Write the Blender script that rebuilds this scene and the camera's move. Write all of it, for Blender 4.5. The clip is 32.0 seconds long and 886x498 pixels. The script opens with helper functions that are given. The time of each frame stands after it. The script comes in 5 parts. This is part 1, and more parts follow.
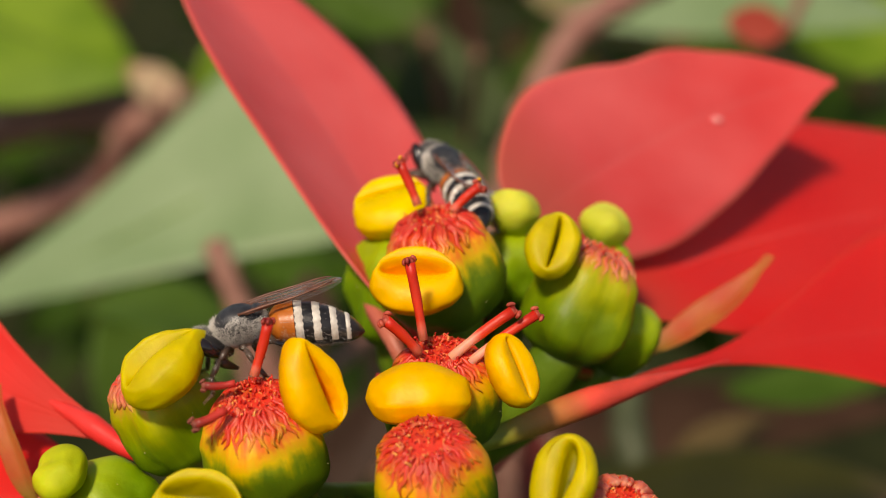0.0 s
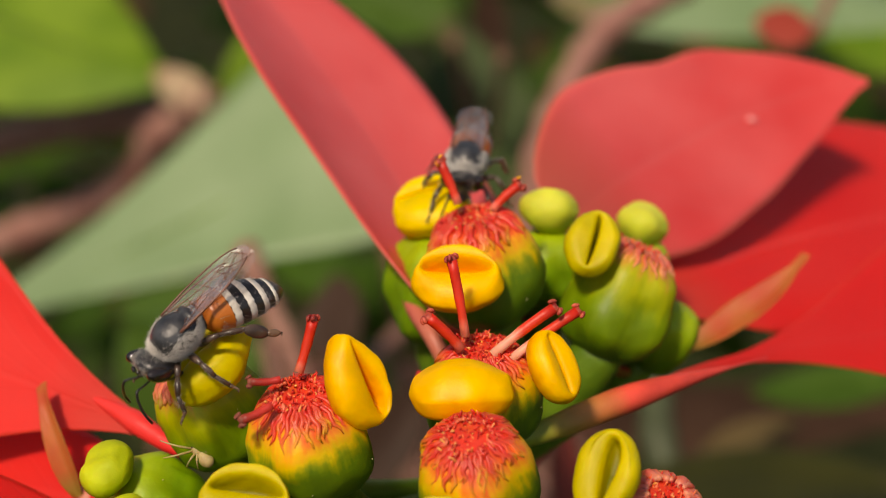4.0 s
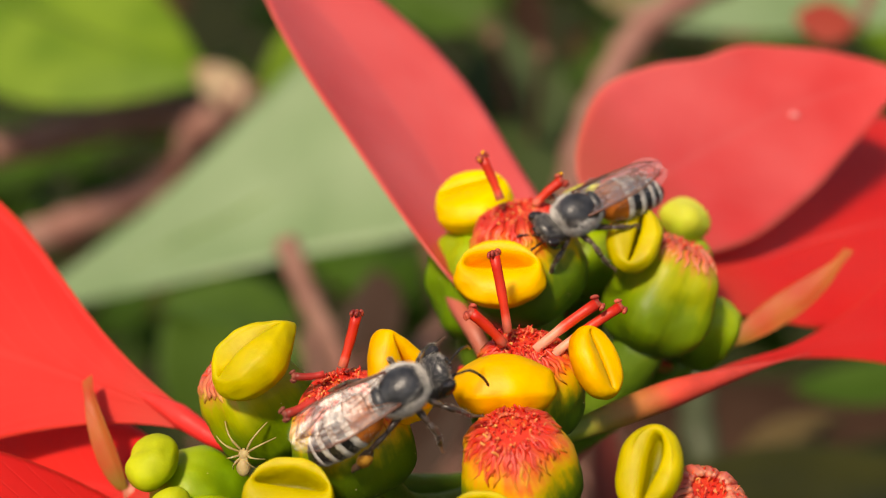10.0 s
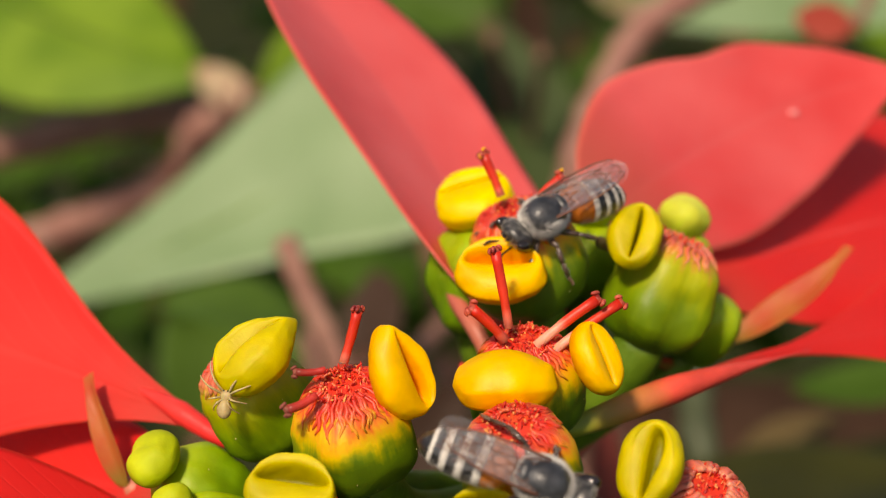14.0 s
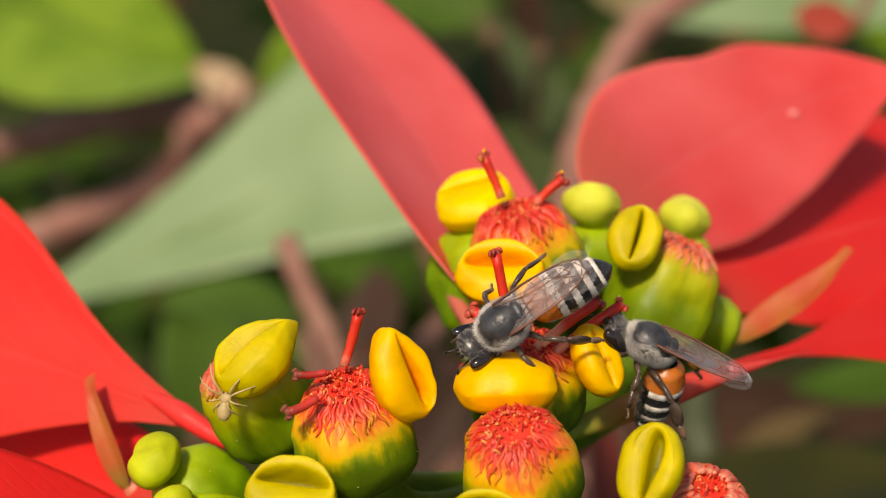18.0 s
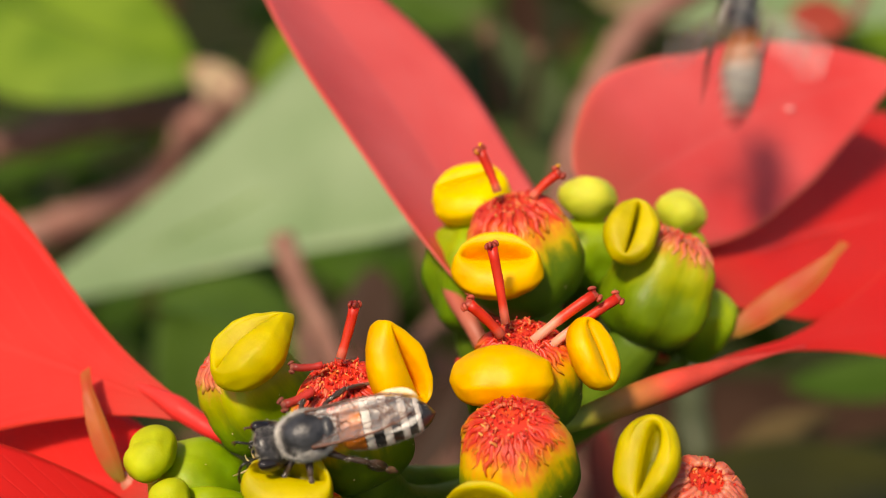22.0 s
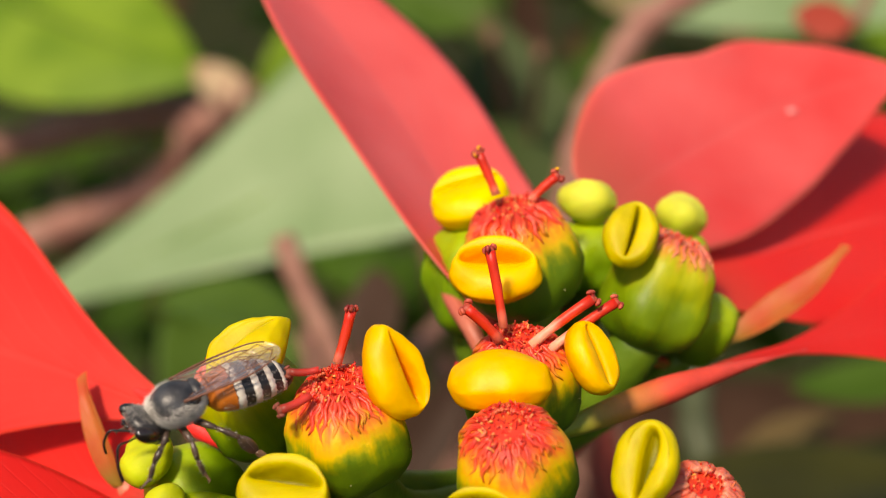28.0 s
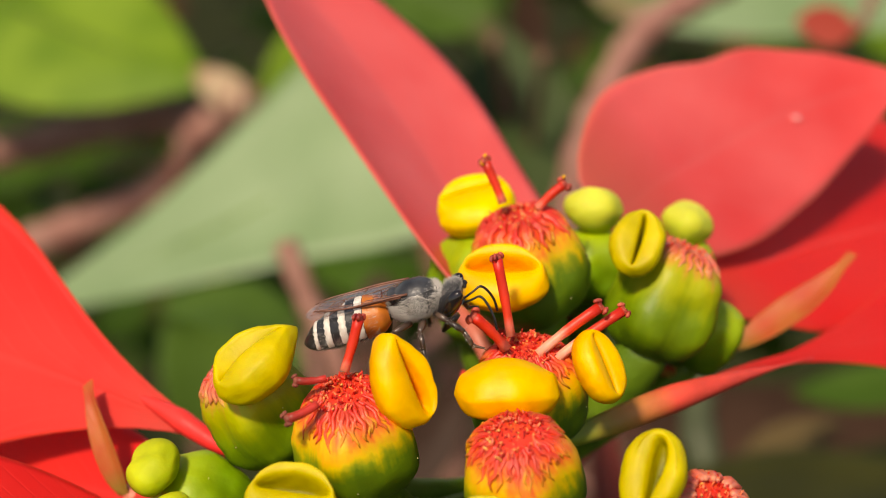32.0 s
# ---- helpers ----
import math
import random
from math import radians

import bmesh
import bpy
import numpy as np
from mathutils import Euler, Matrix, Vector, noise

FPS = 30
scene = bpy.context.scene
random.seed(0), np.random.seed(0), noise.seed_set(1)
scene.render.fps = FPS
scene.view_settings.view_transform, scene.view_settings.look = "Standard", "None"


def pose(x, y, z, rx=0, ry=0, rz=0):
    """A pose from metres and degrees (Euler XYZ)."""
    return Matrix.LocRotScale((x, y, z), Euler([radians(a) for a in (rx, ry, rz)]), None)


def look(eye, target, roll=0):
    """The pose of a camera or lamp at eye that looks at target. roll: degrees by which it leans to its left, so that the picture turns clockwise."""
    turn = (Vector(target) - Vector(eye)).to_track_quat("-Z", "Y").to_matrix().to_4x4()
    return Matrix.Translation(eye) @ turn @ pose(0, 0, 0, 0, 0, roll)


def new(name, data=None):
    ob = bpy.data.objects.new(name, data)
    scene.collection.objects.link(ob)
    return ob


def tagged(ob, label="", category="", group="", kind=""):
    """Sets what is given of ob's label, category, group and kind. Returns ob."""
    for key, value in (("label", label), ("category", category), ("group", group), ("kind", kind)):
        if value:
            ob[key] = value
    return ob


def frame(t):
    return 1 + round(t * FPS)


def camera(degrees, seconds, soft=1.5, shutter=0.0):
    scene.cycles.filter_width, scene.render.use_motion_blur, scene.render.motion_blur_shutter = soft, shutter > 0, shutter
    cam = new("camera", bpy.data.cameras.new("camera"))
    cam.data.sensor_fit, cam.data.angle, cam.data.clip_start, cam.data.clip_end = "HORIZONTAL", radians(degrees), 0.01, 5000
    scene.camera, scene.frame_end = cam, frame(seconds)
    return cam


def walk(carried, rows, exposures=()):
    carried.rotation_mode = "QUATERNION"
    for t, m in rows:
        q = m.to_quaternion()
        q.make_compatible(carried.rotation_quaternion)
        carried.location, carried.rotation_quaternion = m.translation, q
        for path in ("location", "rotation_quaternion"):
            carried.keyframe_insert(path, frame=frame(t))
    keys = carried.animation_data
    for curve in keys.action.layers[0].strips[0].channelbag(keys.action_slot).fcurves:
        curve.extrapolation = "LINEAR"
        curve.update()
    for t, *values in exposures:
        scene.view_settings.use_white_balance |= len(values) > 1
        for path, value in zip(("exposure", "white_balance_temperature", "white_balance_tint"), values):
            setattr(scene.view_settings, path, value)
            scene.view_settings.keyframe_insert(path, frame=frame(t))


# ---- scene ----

FLOWER = Vector((0.0, 0.0, 1.1))        # middle of the flower head, 1.1 m over the ground
MM = 0.001

# ---- camera and its path ----
cam = camera(30.0, 32.0, soft=0.55, shutter=0.5)
cam.data.dof.use_dof = True
cam.data.dof.focus_distance = 0.0815
cam.data.dof.aperture_fstop = 37.0
CAMERA_ROWS = [
    (0, 0.001323, -0.075822, 1.135713, 64.984, -0.896, -1.794),
    (0.5, 0.001431, -0.075893, 1.136026, 64.829, -0.885, -1.674),
    (1, 0.001325, -0.076010, 1.136130, 64.767, -1.086, -1.617),
    (1.5, 0.001238, -0.075828, 1.135745, 64.963, -0.877, -1.666),
    (2, 0.001085, -0.076071, 1.135984, 64.853, -0.785, -1.477),
    (2.5, 0.000594, -0.075572, 1.135283, 65.123, -0.721, -1.431),
    (3, 0.000469, -0.075629, 1.135395, 65.042, -0.691, -1.199),
    (3.5, 0.000166, -0.076667, 1.135714, 65.146, -0.569, -1.309),
    (5.5, 0.000379, -0.076535, 1.135738, 65.031, -0.297, -0.632),
    (6, 0.000416, -0.076589, 1.135813, 65.029, -0.198, -0.561),
    (6.5, 0.000224, -0.076684, 1.135933, 64.977, -0.144, -0.481),
    (7, 0.000107, -0.076816, 1.135913, 64.966, -0.133, -0.332),
    (7.5, 0.000065, -0.076851, 1.136029, 64.962, -0.073, -0.154),
    (8, 0.000084, -0.076917, 1.136000, 64.951, 0.030, -0.052),
    (8.5, 0.000097, -0.076845, 1.136040, 64.956, 0.049, -0.010),
    (9, 0.000000, -0.077036, 1.135923, 65.000, -0.000, 0.000),
    (9.5, -0.000069, -0.076967, 1.136013, 64.966, 0.004, 0.009),
    (10, -0.000030, -0.076938, 1.135876, 64.960, -0.003, 0.016),
    (10.5, -0.000007, -0.077004, 1.135923, 64.993, 0.022, 0.031),
    (11, -0.000058, -0.077072, 1.135733, 65.033, 0.007, -0.011),
    (11.5, 0.000026, -0.077069, 1.135838, 64.990, 0.048, 0.019),
    (12, -0.000059, -0.077073, 1.135922, 64.970, 0.079, -0.033),
    (12.5, -0.000057, -0.077143, 1.135750, 65.032, 0.074, -0.026),
    (13, -0.000089, -0.077074, 1.135821, 64.981, 0.037, -0.022),
    (13.5, -0.000147, -0.077130, 1.135688, 65.008, -0.016, -0.031),
    (14, -0.000132, -0.077159, 1.135643, 65.036, 0.016, -0.037),
    (14.5, -0.000135, -0.077210, 1.135596, 65.021, 0.076, -0.053),
    (16.5, -0.000288, -0.077128, 1.135954, 64.898, -0.020, -0.084),
    (17, -0.000285, -0.077121, 1.136030, 64.885, 0.016, -0.103),
    (17.5, -0.000309, -0.076955, 1.136225, 64.831, -0.058, -0.086),
    (18, -0.000215, -0.077136, 1.136008, 64.884, -0.016, -0.060),
    (18.5, -0.000392, -0.077023, 1.136160, 64.864, -0.079, -0.121),
    (19, -0.000169, -0.077334, 1.135547, 65.012, 0.045, -0.105),
    (19.5, -0.000359, -0.077077, 1.135905, 64.925, -0.054, -0.165),
    (20, -0.000349, -0.077163, 1.135752, 64.876, -0.060, -0.178),
    (20.5, -0.000312, -0.077119, 1.135787, 64.957, 0.012, -0.211),
    (21, -0.000310, -0.077125, 1.135758, 64.976, -0.056, -0.223),
    (21.5, -0.000289, -0.077310, 1.135612, 64.935, -0.030, -0.208),
    (22, -0.000263, -0.077287, 1.135596, 64.941, -0.095, -0.203),
    (22.5, -0.000044, -0.077502, 1.135038, 65.015, 0.023, -0.258),
    (23, -0.000080, -0.077471, 1.135265, 64.949, -0.001, -0.207),
    (23.5, 0.000105, -0.077518, 1.135089, 64.989, 0.030, -0.221),
    (24, 0.000118, -0.077675, 1.134988, 64.889, 0.132, -0.057),
    (24.5, -0.000031, -0.077591, 1.135185, 64.944, 0.036, -0.069),
    (25, -0.000061, -0.077499, 1.135237, 64.943, 0.018, -0.076),
    (25.5, 0.000212, -0.077527, 1.135215, 64.967, 0.136, -0.017),
    (27.5, 0.000339, -0.076684, 1.135568, 64.936, 0.072, 0.013),
    (28, 0.000182, -0.076714, 1.135489, 64.971, 0.042, -0.023),
    (28.5, 0.000060, -0.076815, 1.135413, 64.973, -0.073, -0.090),
    (29, -0.000084, -0.076757, 1.135635, 64.988, -0.049, -0.057),
    (29.5, 0.000087, -0.076628, 1.135547, 64.860, 0.021, -0.008),
    (30, -0.000255, -0.076698, 1.135721, 64.937, -0.085, -0.021),
    (30.5, -0.000014, -0.076560, 1.135647, 64.876, -0.045, -0.023),
    (31, 0.000017, -0.076663, 1.135814, 64.939, 0.022, 0.059),
    (31.5, -0.000154, -0.076606, 1.135829, 64.899, 0.005, 0.027),
    (32, -0.000196, -0.076601, 1.135676, 65.112, -0.007, -0.015),
]
walk(cam, [(t, pose(*p)) for t, *p in CAMERA_ROWS], [(0, -0.32, 8200, 15), (1.5, -0.39, 8200, 15), (3.2, -0.41, 8200, 15), (5.5, -0.14, 8200, 15), (9, -0.10, 8200, 15), (22, -0.10, 8200, 15), (24, -0.19, 8200, 15), (25, -0.16, 8200, 15), (27.5, 0.06, 8200, 15), (29.5, 0.08, 8200, 15), (31, -0.02, 8200, 15), (32, -0.04, 8200, 15)])

# ---- daylight ----
SUN_FROM = Vector((-0.32, -0.66, 1.0)).normalized()
world = bpy.data.worlds.new("sky")
scene.world = world
world.use_nodes = True
wn = world.node_tree
sky = wn.nodes.new("ShaderNodeTexSky")
sky.sky_type = "NISHITA"
sky.sun_disc = False
sky.sun_elevation = math.asin(SUN_FROM.z)
sky.sun_rotation = math.atan2(SUN_FROM.x, SUN_FROM.y)
wn.links.new(sky.outputs[0], wn.nodes["Background"].inputs[0])
wn.nodes["Background"].inputs[1].default_value = 0.12
sun = new("sun", bpy.data.lights.new("sun", "SUN"))
sun.data.energy = 4.0
sun.data.angle = radians(7)
sun.data.color = (1.0, 0.95, 0.87)
sun.matrix_world = look(SUN_FROM * 5, (0, 0, 0))


# ---- materials ----
def shader(name, rough=0.5, spec=0.4):
    m = bpy.data.materials.new(name)
    m.use_nodes = True
    n = m.node_tree.nodes
    b = n["Principled BSDF"]
    b.inputs["Roughness"].default_value = rough
    b.inputs["Specular IOR Level"].default_value = spec
    return m, n, m.node_tree.links, b


def ramp(n, stops):
    r = n.new("ShaderNodeValToRGB")
    e = r.color_ramp.elements
    while len(e) < len(stops):
        e.new(0.5)
    for k, (p, c) in zip(e, stops):
        k.position, k.color = p, (*c, 1)
    return r


def noise_node(n, links, scale, detail=3.0, source="Object"):
    tc = n.new("ShaderNodeTexCoord")
    t = n.new("ShaderNodeTexNoise")
    t.inputs["Scale"].default_value = scale
    t.inputs["Detail"].default_value = detail
    links.new(tc.outputs[source], t.inputs["Vector"])
    return t


def math_node(n, links, op, a, b):
    m = n.new("ShaderNodeMath")
    m.operation = op
    for i, v in enumerate((a, b)):
        if isinstance(v, (int, float)):
            m.inputs[i].default_value = v
        else:
            links.new(v, m.inputs[i])
    return m.outputs[0]


def bump(n, links, b, height, distance, strength=0.6):
    k = n.new("ShaderNodeBump")
    k.inputs["Strength"].default_value = strength
    k.inputs["Distance"].default_value = distance
    links.new(height, k.inputs["Height"])
    links.new(k.outputs[0], b.inputs["Normal"])


def mottled(name, dark, light, scale, rough=0.5, spec=0.4, relief=0.0, sss=0.0, rscale=None):
    """Two-tone surface with patches at one size and relief at a finer one."""
    m, n, links, b = shader(name, rough, spec)
    t = noise_node(n, links, scale)
    r = ramp(n, [(0.32, dark), (0.68, light)])
    links.new(t.outputs[0], r.inputs[0])
    links.new(r.outputs[0], b.inputs["Base Color"])
    if relief:
        g = noise_node(n, links, rscale or scale * 6, 4)
        bump(n, links, b, g.outputs[0], relief)
    if sss:
        b.inputs["Subsurface Weight"].default_value = sss
        b.inputs["Subsurface Radius"].default_value = (1.0, 0.5, 0.15)
        b.inputs["Subsurface Scale"].default_value = 0.0006
    return m


def along(name, stops, wobble=0.12, scale=900, rough=0.5, spec=0.4, sss=0.15, relief=0.00009, pit=1500, streak=0.0, chance=0.0):
    """Colour that runs along a piece (second UV coordinate), broken up by noise."""
    m, n, links, b = shader(name, rough, spec)
    uv = n.new("ShaderNodeUVMap")
    s = n.new("ShaderNodeSeparateXYZ")
    links.new(uv.outputs[0], s.inputs[0])
    t = noise_node(n, links, scale)
    d = math_node(n, links, "MULTIPLY", math_node(n, links, "SUBTRACT", t.outputs[0], 0.5), wobble * 2)
    r = ramp(n, stops)
    if streak:
        mp = n.new("ShaderNodeMapping")
        mp.inputs["Scale"].default_value = (46, 2.2, 1)
        links.new(uv.outputs[0], mp.inputs["Vector"])
        ray = n.new("ShaderNodeTexNoise")
        ray.inputs["Scale"].default_value = 1.0
        links.new(mp.outputs[0], ray.inputs["Vector"])
        d = math_node(n, links, "ADD", d, math_node(n, links, "MULTIPLY", math_node(n, links, "SUBTRACT", ray.outputs[0], 0.5), streak))
    if chance:
        info = n.new("ShaderNodeObjectInfo")
        d = math_node(n, links, "ADD", d, math_node(n, links, "MULTIPLY", math_node(n, links, "SUBTRACT", info.outputs["Random"], 0.6), chance))
    links.new(math_node(n, links, "ADD", s.outputs[1], d), r.inputs[0])
    tone = noise_node(n, links, 420, 5)
    dim = n.new("ShaderNodeMapRange")
    dim.inputs["From Min"].default_value, dim.inputs["From Max"].default_value = 0.35, 0.65
    dim.inputs["To Min"].default_value, dim.inputs["To Max"].default_value = 0.8, 1.08
    links.new(tone.outputs[0], dim.inputs["Value"])
    vary = n.new("ShaderNodeMix")
    vary.data_type, vary.blend_type = "RGBA", "MULTIPLY"
    vary.inputs["Factor"].default_value = 1.0
    links.new(r.outputs[0], vary.inputs["A"])
    links.new(dim.outputs[0], vary.inputs["B"])
    links.new(vary.outputs["Result"], b.inputs["Base Color"])
    g = noise_node(n, links, pit, 4)
    h = math_node(n, links, "ADD", math_node(n, links, "MULTIPLY", g.outputs[0], 0.5), math_node(n, links, "MULTIPLY", tone.outputs[0], 2.5))
    bump(n, links, b, h, relief)
    if sss:
        b.inputs["Subsurface Weight"].default_value = sss
        b.inputs["Subsurface Radius"].default_value = (1.0, 0.6, 0.15)
        b.inputs["Subsurface Scale"].default_value = 0.0006
    return m


def leaf_shader(name, base, edge, vein, stalk, rough, spec, through_light, vein_gap=13.0, patch=60):
    """Leaf or bract: first UV runs from stalk to tip, second across. Side veins, midrib, patches, light through the blade."""
    m, n, links, b = shader(name, rough, spec)
    uv = n.new("ShaderNodeUVMap")
    s = n.new("ShaderNodeSeparateXYZ")
    links.new(uv.outputs[0], s.inputs[0])
    across = math_node(n, links, "ABSOLUTE", math_node(n, links, "SUBTRACT", s.outputs[1], 0.5), 0)
    w = noise_node(n, links, 150)
    slant = math_node(n, links, "SUBTRACT", math_node(n, links, "MULTIPLY", s.outputs[0], vein_gap), math_node(n, links, "MULTIPLY", across, vein_gap * 0.55))
    slant = math_node(n, links, "ADD", slant, math_node(n, links, "MULTIPLY", w.outputs[0], 0.5))
    f = math_node(n, links, "ABSOLUTE", math_node(n, links, "SUBTRACT", math_node(n, links, "FRACT", slant, 0), 0.5), 0)
    side = n.new("ShaderNodeMapRange")
    side.inputs["From Min"].default_value, side.inputs["From Max"].default_value = 0.0, 0.09
    side.inputs["To Min"].default_value, side.inputs["To Max"].default_value = 0.55, 0.0
    links.new(f, side.inputs["Value"])
    mid = n.new("ShaderNodeMapRange")
    mid.inputs["From Min"].default_value, mid.inputs["From Max"].default_value = 0.008, 0.035
    mid.inputs["To Min"].default_value, mid.inputs["To Max"].default_value = 1.0, 0.0
    links.new(across, mid.inputs["Value"])
    veins = math_node(n, links, "MAXIMUM", side.outputs[0], mid.outputs[0])
    p = noise_node(n, links, patch)
    r = ramp(n, [(0.3, base), (0.7, edge)])
    links.new(p.outputs[0], r.inputs[0])
    mix = n.new("ShaderNodeMix")
    mix.data_type = "RGBA"
    links.new(math_node(n, links, "MULTIPLY", veins, 0.14), mix.inputs["Factor"])
    links.new(r.outputs[0], mix.inputs["A"])
    mix.inputs["B"].default_value = (*vein, 1)
    st = n.new("ShaderNodeMapRange")
    st.inputs["From Min"].default_value, st.inputs["From Max"].default_value = 0.05, 0.2
    st.inputs["To Min"].default_value, st.inputs["To Max"].default_value = 1.0, 0.0
    links.new(s.outputs[0], st.inputs["Value"])
    mix2 = n.new("ShaderNodeMix")
    mix2.data_type = "RGBA"
    links.new(st.outputs[0], mix2.inputs["Factor"])
    links.new(mix.outputs["Result"], mix2.inputs["A"])
    mix2.inputs["B"].default_value = (*stalk, 1)
    rim = n.new("ShaderNodeMapRange")
    rim.inputs["From Min"].default_value, rim.inputs["From Max"].default_value = 0.478, 0.494
    rim.inputs["To Min"].default_value, rim.inputs["To Max"].default_value = 0.0, 0.18
    links.new(across, rim.inputs["Value"])
    mix3 = n.new("ShaderNodeMix")
    mix3.data_type = "RGBA"
    links.new(rim.outputs[0], mix3.inputs["Factor"])
    links.new(mix2.outputs["Result"], mix3.inputs["A"])
    mix3.inputs["B"].default_value = (min(0.9, vein[0] * 1.05), min(0.6, vein[1] * 2.2), vein[2] * 1.2, 1)
    mix2 = mix3
    links.new(mix2.outputs["Result"], b.inputs["Base Color"])
    fine = noise_node(n, links, 900, 4)
    h = math_node(n, links, "ADD", math_node(n, links, "MULTIPLY", veins, -0.25), math_node(n, links, "MULTIPLY", fine.outputs[0], 0.35))
    bump(n, links, b, h, 0.0002, 0.5)
    t = n.new("ShaderNodeBsdfTranslucent")
    links.new(mix2.outputs["Result"], t.inputs[0])
    ms = n.new("ShaderNodeMixShader")
    ms.inputs[0].default_value = through_light
    links.new(b.outputs[0], ms.inputs[1])
    links.new(t.outputs[0], ms.inputs[2])
    links.new(ms.outputs[0], n["Material Output"].inputs[0])
    return m


def wing_shader():
    m, n, links, b = shader("wing_membrane", 0.35, 0.5)
    t = noise_node(n, links, 700)
    r = ramp(n, [(0.3, (0.7, 0.64, 0.62)), (0.7, (0.93, 0.92, 0.95))])
    links.new(t.outputs[0], r.inputs[0])
    links.new(r.outputs[0], b.inputs["Base Color"])
    bump(n, links, b, t.outputs[0], 0.0002, 0.6)
    tr = n.new("ShaderNodeBsdfTransparent")
    ms = n.new("ShaderNodeMixShader")
    tr.inputs[0].default_value = (0.99, 0.965, 0.95, 1)
    ms.inputs[0].default_value = 0.06
    links.new(tr.outputs[0], ms.inputs[1])
    links.new(b.outputs[0], ms.inputs[2])
    gl = n.new("ShaderNodeBsdfGlossy")
    gl.inputs["Roughness"].default_value = 0.34
    links.new(b.inputs["Normal"].links[0].from_socket, gl.inputs["Normal"])
    fr = n.new("ShaderNodeFresnel")
    fr.inputs["IOR"].default_value = 1.5
    both = n.new("ShaderNodeMixShader")
    links.new(math_node(n, links, "ADD", math_node(n, links, "MULTIPLY", fr.outputs[0], 0.2), 0.038), both.inputs[0])
    links.new(ms.outputs[0], both.inputs[1])
    links.new(gl.outputs[0], both.inputs[2])
    links.new(both.outputs[0], n["Material Output"].inputs[0])
    return m


RED_BRACT = leaf_shader("red_bract", (0.86, 0.02, 0.018), (0.92, 0.042, 0.032), (0.88, 0.1, 0.08), (0.62, 0.08, 0.05), 0.5, 0.35, 0.32)
PALE_BRACT = leaf_shader("pale_red_bract", (0.76, 0.038, 0.036), (0.9, 0.135, 0.13), (0.86, 0.2, 0.19), (0.62, 0.1, 0.07), 0.44, 0.65, 0.22, patch=70)
ORANGE_BRACT = leaf_shader("orange_bractlet", (0.66, 0.09, 0.035), (0.68, 0.27, 0.06), (0.5, 0.3, 0.06), (0.4, 0.24, 0.04), 0.5, 0.35, 0.35, 5, 260)
PALE_LEAF = leaf_shader("pale_green_leaf", (0.19, 0.3, 0.122), (0.275, 0.395, 0.19), (0.34, 0.44, 0.24), (0.3, 0.2, 0.1), 0.45, 0.9, 0.2)
LIME_LEAF = leaf_shader("lime_green_leaf", (0.085, 0.2, 0.004), (0.24, 0.38, 0.03), (0.3, 0.42, 0.07), (0.3, 0.25, 0.08), 0.55, 0.25, 0.3)
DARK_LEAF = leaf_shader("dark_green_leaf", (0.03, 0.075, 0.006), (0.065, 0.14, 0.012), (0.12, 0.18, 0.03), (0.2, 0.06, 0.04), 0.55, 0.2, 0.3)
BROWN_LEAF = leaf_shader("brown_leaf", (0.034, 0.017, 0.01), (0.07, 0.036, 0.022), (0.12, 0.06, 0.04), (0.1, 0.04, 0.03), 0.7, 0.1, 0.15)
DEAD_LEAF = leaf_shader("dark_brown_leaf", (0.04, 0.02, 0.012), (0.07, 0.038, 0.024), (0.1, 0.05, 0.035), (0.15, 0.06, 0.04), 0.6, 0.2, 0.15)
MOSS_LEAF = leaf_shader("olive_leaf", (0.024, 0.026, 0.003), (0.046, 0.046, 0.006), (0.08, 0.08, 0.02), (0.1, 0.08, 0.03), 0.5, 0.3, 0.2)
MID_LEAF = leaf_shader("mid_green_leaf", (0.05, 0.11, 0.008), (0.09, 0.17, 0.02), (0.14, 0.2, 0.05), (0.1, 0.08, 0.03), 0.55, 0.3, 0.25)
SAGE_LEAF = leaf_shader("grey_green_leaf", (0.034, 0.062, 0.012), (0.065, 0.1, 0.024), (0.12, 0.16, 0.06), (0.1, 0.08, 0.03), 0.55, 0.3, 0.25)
OLIVE_LEAF = leaf_shader("yellowed_leaf", (0.1, 0.07, 0.022), (0.15, 0.1, 0.04), (0.24, 0.18, 0.1), (0.3, 0.2, 0.1), 0.5, 0.3, 0.2)
DRY_LEAF = leaf_shader("dry_leaf", (0.44, 0.3, 0.18), (0.56, 0.42, 0.27), (0.44, 0.3, 0.2), (0.4, 0.2, 0.12), 0.7, 0.2, 0.1)
CUP_RIPE = along("cup_ripe", [(0.0, (0.04, 0.11, 0.003)), (0.5, (0.11, 0.2, 0.004)), (0.6, (0.26, 0.31, 0.005)), (0.7, (0.74, 0.5, 0.008)), (0.79, (0.86, 0.4, 0.014)), (0.88, (0.82, 0.14, 0.018)), (0.97, (0.72, 0.04, 0.02))], 0.16, streak=0.24)
CUP_GREEN = along("cup_green", [(0.0, (0.06, 0.14, 0.002)), (0.45, (0.18, 0.28, 0.003)), (0.78, (0.42, 0.42, 0.004)), (0.97, (0.75, 0.22, 0.05))], 0.08, streak=0.3)
BUD_GREEN = along("bud_green", [(0.0, (0.09, 0.2, 0.003)), (0.55, (0.19, 0.34, 0.005)), (0.9, (0.33, 0.45, 0.008))], sss=0.35)
